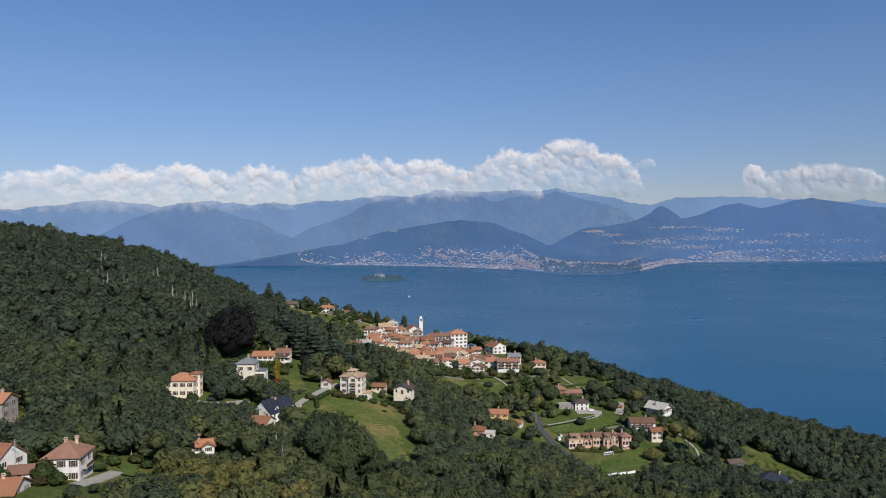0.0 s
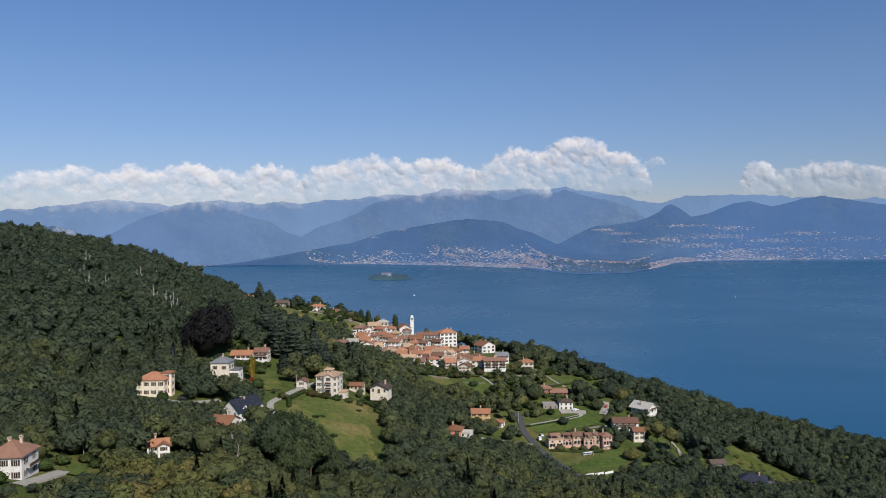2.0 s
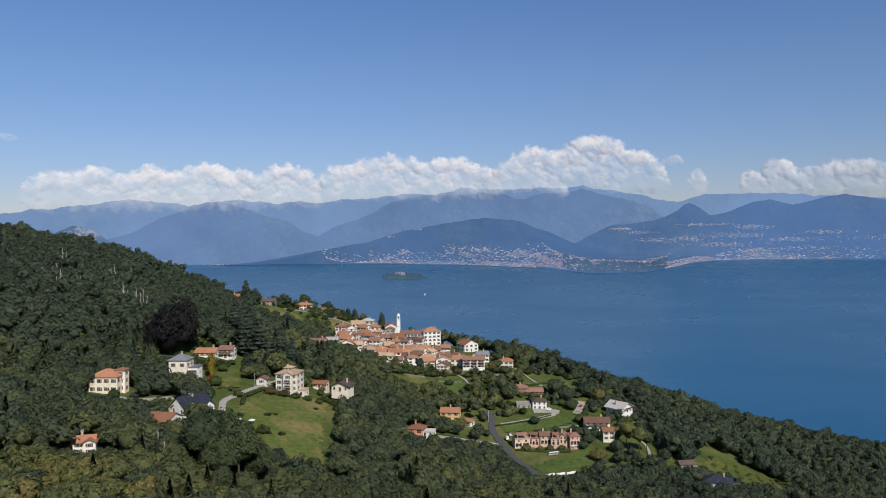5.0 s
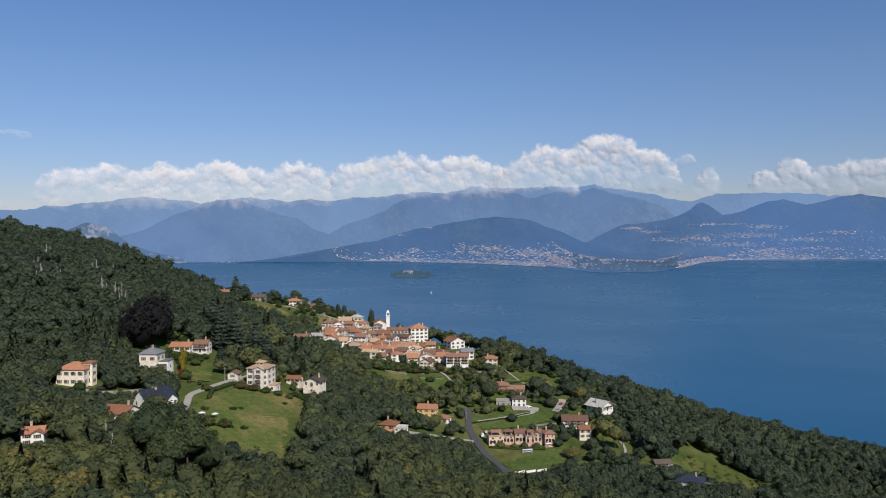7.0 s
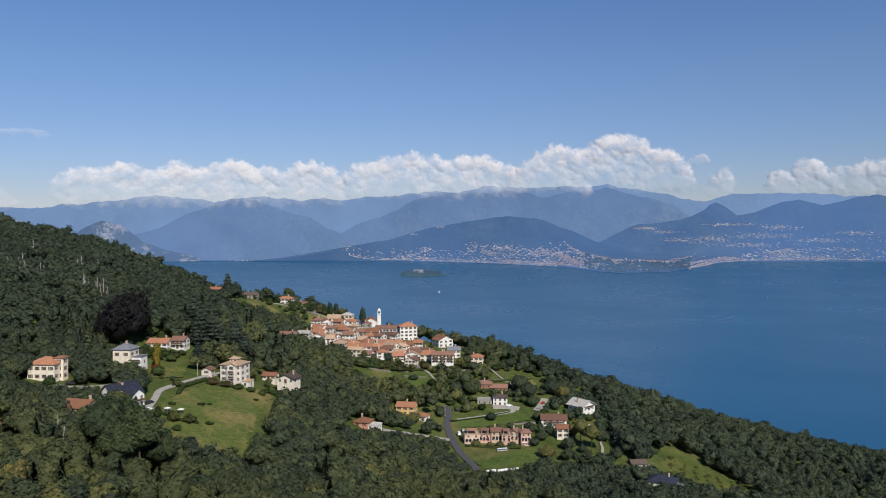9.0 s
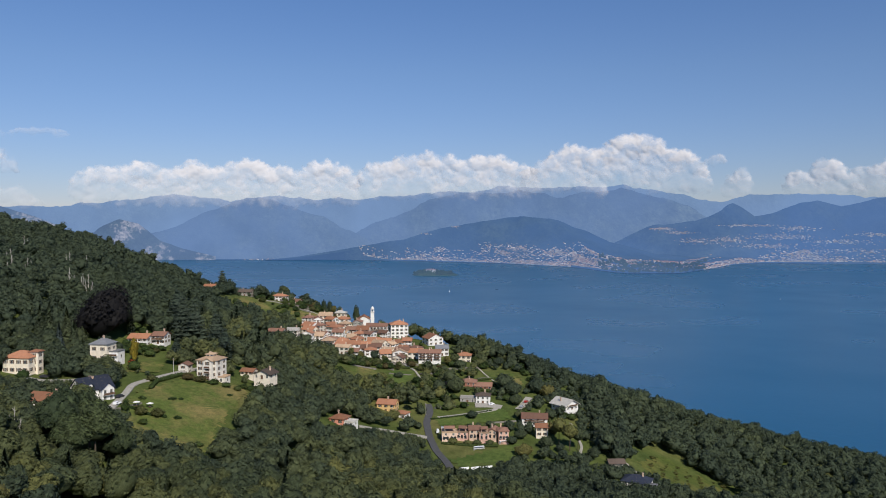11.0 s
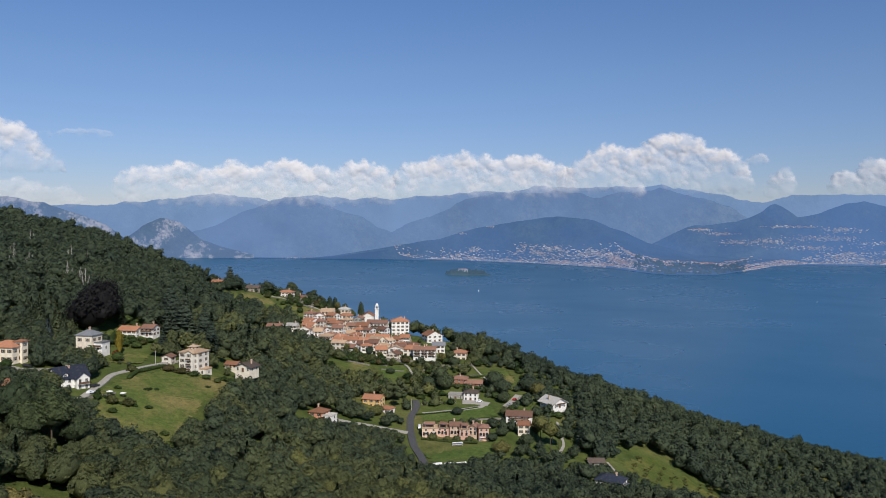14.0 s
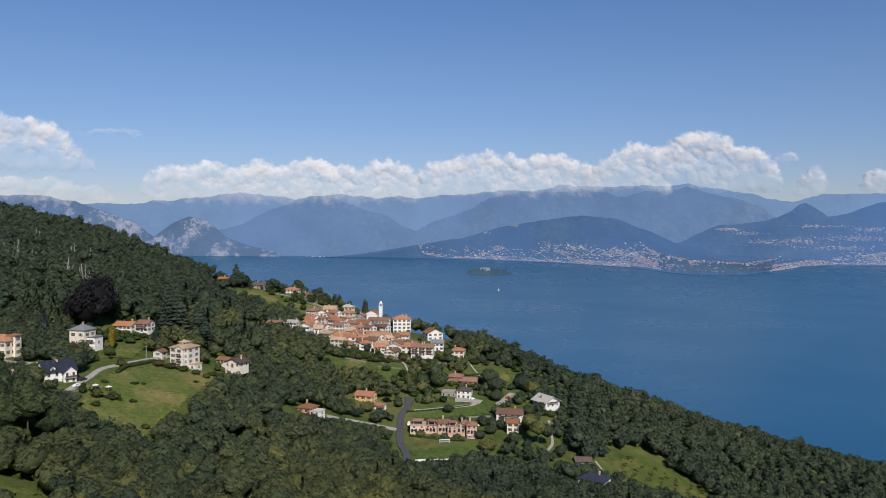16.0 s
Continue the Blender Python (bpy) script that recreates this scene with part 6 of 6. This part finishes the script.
def far_house(a, d, big=1.0):
    x, y = far_place(a, d)
    z = float(far_ground(a, d))
    w, dd, h = big * rng.uniform(2.2, 6.0), big * rng.uniform(1.6, 3.2), big * rng.uniform(1.2, 2.4) * (1.9 if rng.random() < .06 else 1)
    turn = rng.uniform(-.6, .6)
    c, sn = math.cos(turn), math.sin(turn)
    for proto, f, zz, hh, grp in ((box_v, box_f, z - 1.2, h + 1.2, int(rng.random() < .3)), (roof_v, roof_f, z + h, .9, 2)):
        v = proto * (w, dd, hh)
        v = np.stack([v[:, 0] * c - v[:, 1] * sn + x, v[:, 0] * sn + v[:, 1] * c + y, v[:, 2] + zz], -1)
        groups[grp].append((v, f))


for a0, a1, s0, s1, n in TOWNS:
    hamlets = [(rng.uniform(a0, a1), s0 + (s1 - s0) * rng.random() ** 1.4, rng.uniform(.25, .7)) for q in range(max(3, n // 28))]
    for k in range(int(n * 2.6)):
        a = rng.uniform(a0, a1)
        s = s0 + (s1 - s0) * rng.random() ** 2.2
        if s0 > .02 or k % 2:
            ca, cs, wide = hamlets[k % len(hamlets)]
            a, s = ca + rng.normal() * wide, max(s0, cs + rng.normal() * .022)
        d0 = float(shore_depth(a))
        far_house(a, d0 + 12 + s * (min(4770, d0 + 900) - d0))
for ca, cz, wide, deep, n in UPLAND:
    for k in range(n):
        a, z = ca + rng.normal() * wide * .6, cz + rng.normal() * deep * .7
        reach = np.linspace(float(shore_depth(a)) + 5, 4770, 60)
        slope = far_ground(a, reach)
        far_house(a, float(np.interp(z, np.maximum.accumulate(slope), reach)), .8)
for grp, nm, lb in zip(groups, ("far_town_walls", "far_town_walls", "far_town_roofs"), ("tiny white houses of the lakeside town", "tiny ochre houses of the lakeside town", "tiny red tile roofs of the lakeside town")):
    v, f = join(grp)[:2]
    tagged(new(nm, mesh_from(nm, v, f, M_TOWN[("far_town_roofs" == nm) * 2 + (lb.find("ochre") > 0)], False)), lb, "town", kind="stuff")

ix, iy = far_place(-6.7, 3130.0)
iv, jf = [], []
a = np.linspace(0, 2 * math.pi, 41)[:-1]
for r, z in ((1.02, -2), (1, 3), (.93, 5), (.7, 11), (.35, 14), (.02, 15)):
    wob = 1 + .12 * np.sin(3 * a + 1) + .06 * np.sin(7 * a)
    iv.append(np.stack([ix + r * wob * np.cos(a) * 90, iy + r * wob * np.sin(a) * 55, 0 * a + z], -1))
iv = np.stack(iv, 0).reshape(-1, 3)
ff = np.array([(q * 40 + k, q * 40 + (k + 1) % 40, (q + 1) * 40 + (k + 1) % 40, (q + 1) * 40 + k) for q in range(5) for k in range(40)])
# painted haze glow on island and peninsula, trees included
M_ISLE = haze_glow_material("island_green_painted_haze", (.012, .03, .016), (.04, .065, .03), (0.085, 0.15, 0.25), .5)
M_PENINSULA = haze_glow_material("peninsula_green_painted_haze", (.015, .035, .02), (.05, .08, .035), (0.09, 0.155, 0.28), .6)
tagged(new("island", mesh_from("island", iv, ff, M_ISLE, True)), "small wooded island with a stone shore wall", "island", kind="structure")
spots = []
for k in range(150):
    t, r = rng.uniform(0, 6.28), math.sqrt(rng.random()) * .92
    spots.append((ix + r * math.cos(t) * 88, iy + r * math.sin(t) * 52, 3 + 11 * (1 - r), rng.uniform(4, 8), rng.uniform(3, 8), t, rng.random()))
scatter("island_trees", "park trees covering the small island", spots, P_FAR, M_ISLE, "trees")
pal = thing("palace", pose(ix - 8, iy - 18, 9), "pale palace with a red roof on the island", "palace")
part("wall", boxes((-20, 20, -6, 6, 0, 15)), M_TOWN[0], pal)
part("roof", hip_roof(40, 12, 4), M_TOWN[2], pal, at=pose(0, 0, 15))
spots = []
for k in range(280):
    aa = rng.uniform(5.6, 13.2)
    dd = float(shore_depth(aa)) + 8 + 520 * rng.random() ** 1.2
    x, y = far_place(aa, dd)
    spots.append((x, y, float(far_ground(aa, dd)) - 2, rng.uniform(6, 13), rng.uniform(4, 8), aa, rng.random()))
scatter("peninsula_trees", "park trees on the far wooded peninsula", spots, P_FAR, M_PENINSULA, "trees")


def sailboat(x, y, s, label):
    ob = thing("boat", pose(x, y, 0, 0, 0, rng.uniform(0, 360)), label, "boat", "boats on the lake")
    bm = boxes((-3.5 * s, 3.5 * s, -1 * s, 1 * s, -.3, .9 * s))
    for v in bm.verts:
        if v.co.x > 0:
            v.co.y *= .25
        if v.co.z < 0:
            v.co.y *= .6
    part("hull", bm, M_METAL, ob)
    part("cabin", boxes((-1.5 * s, 1 * s, -.6 * s, .6 * s, .9 * s, 1.7 * s)), M_METAL, ob)
    bm = bmesh.new()
    vs = [bm.verts.new(p) for p in ((.2 * s, -.05, 1.5 * s), (-3 * s, -.05, 1.6 * s), (.2 * s, -.05, 8 * s), (.2 * s, .05, 1.5 * s), (-3 * s, .05, 1.6 * s), (.2 * s, .05, 8 * s))]
    for f in ((0, 1, 2), (5, 4, 3), (0, 3, 4, 1), (1, 4, 5, 2), (2, 5, 3, 0)):
        bm.faces.new([vs[i] for i in f])
    part("sail", bm, M_METAL, ob)


sailboat(899, 1790, .6, "small white sailing boat on open water")
sailboat(810, 2177, .6, "small white sailing boat on open water")
for bx, by, bs in ((-120, 2300, .8), (-300, 1500, .6), (-210, 1700, .5), (-60, 3080, .9)):
    sailboat(bx, by, bs, "tiny white motor boat under way")
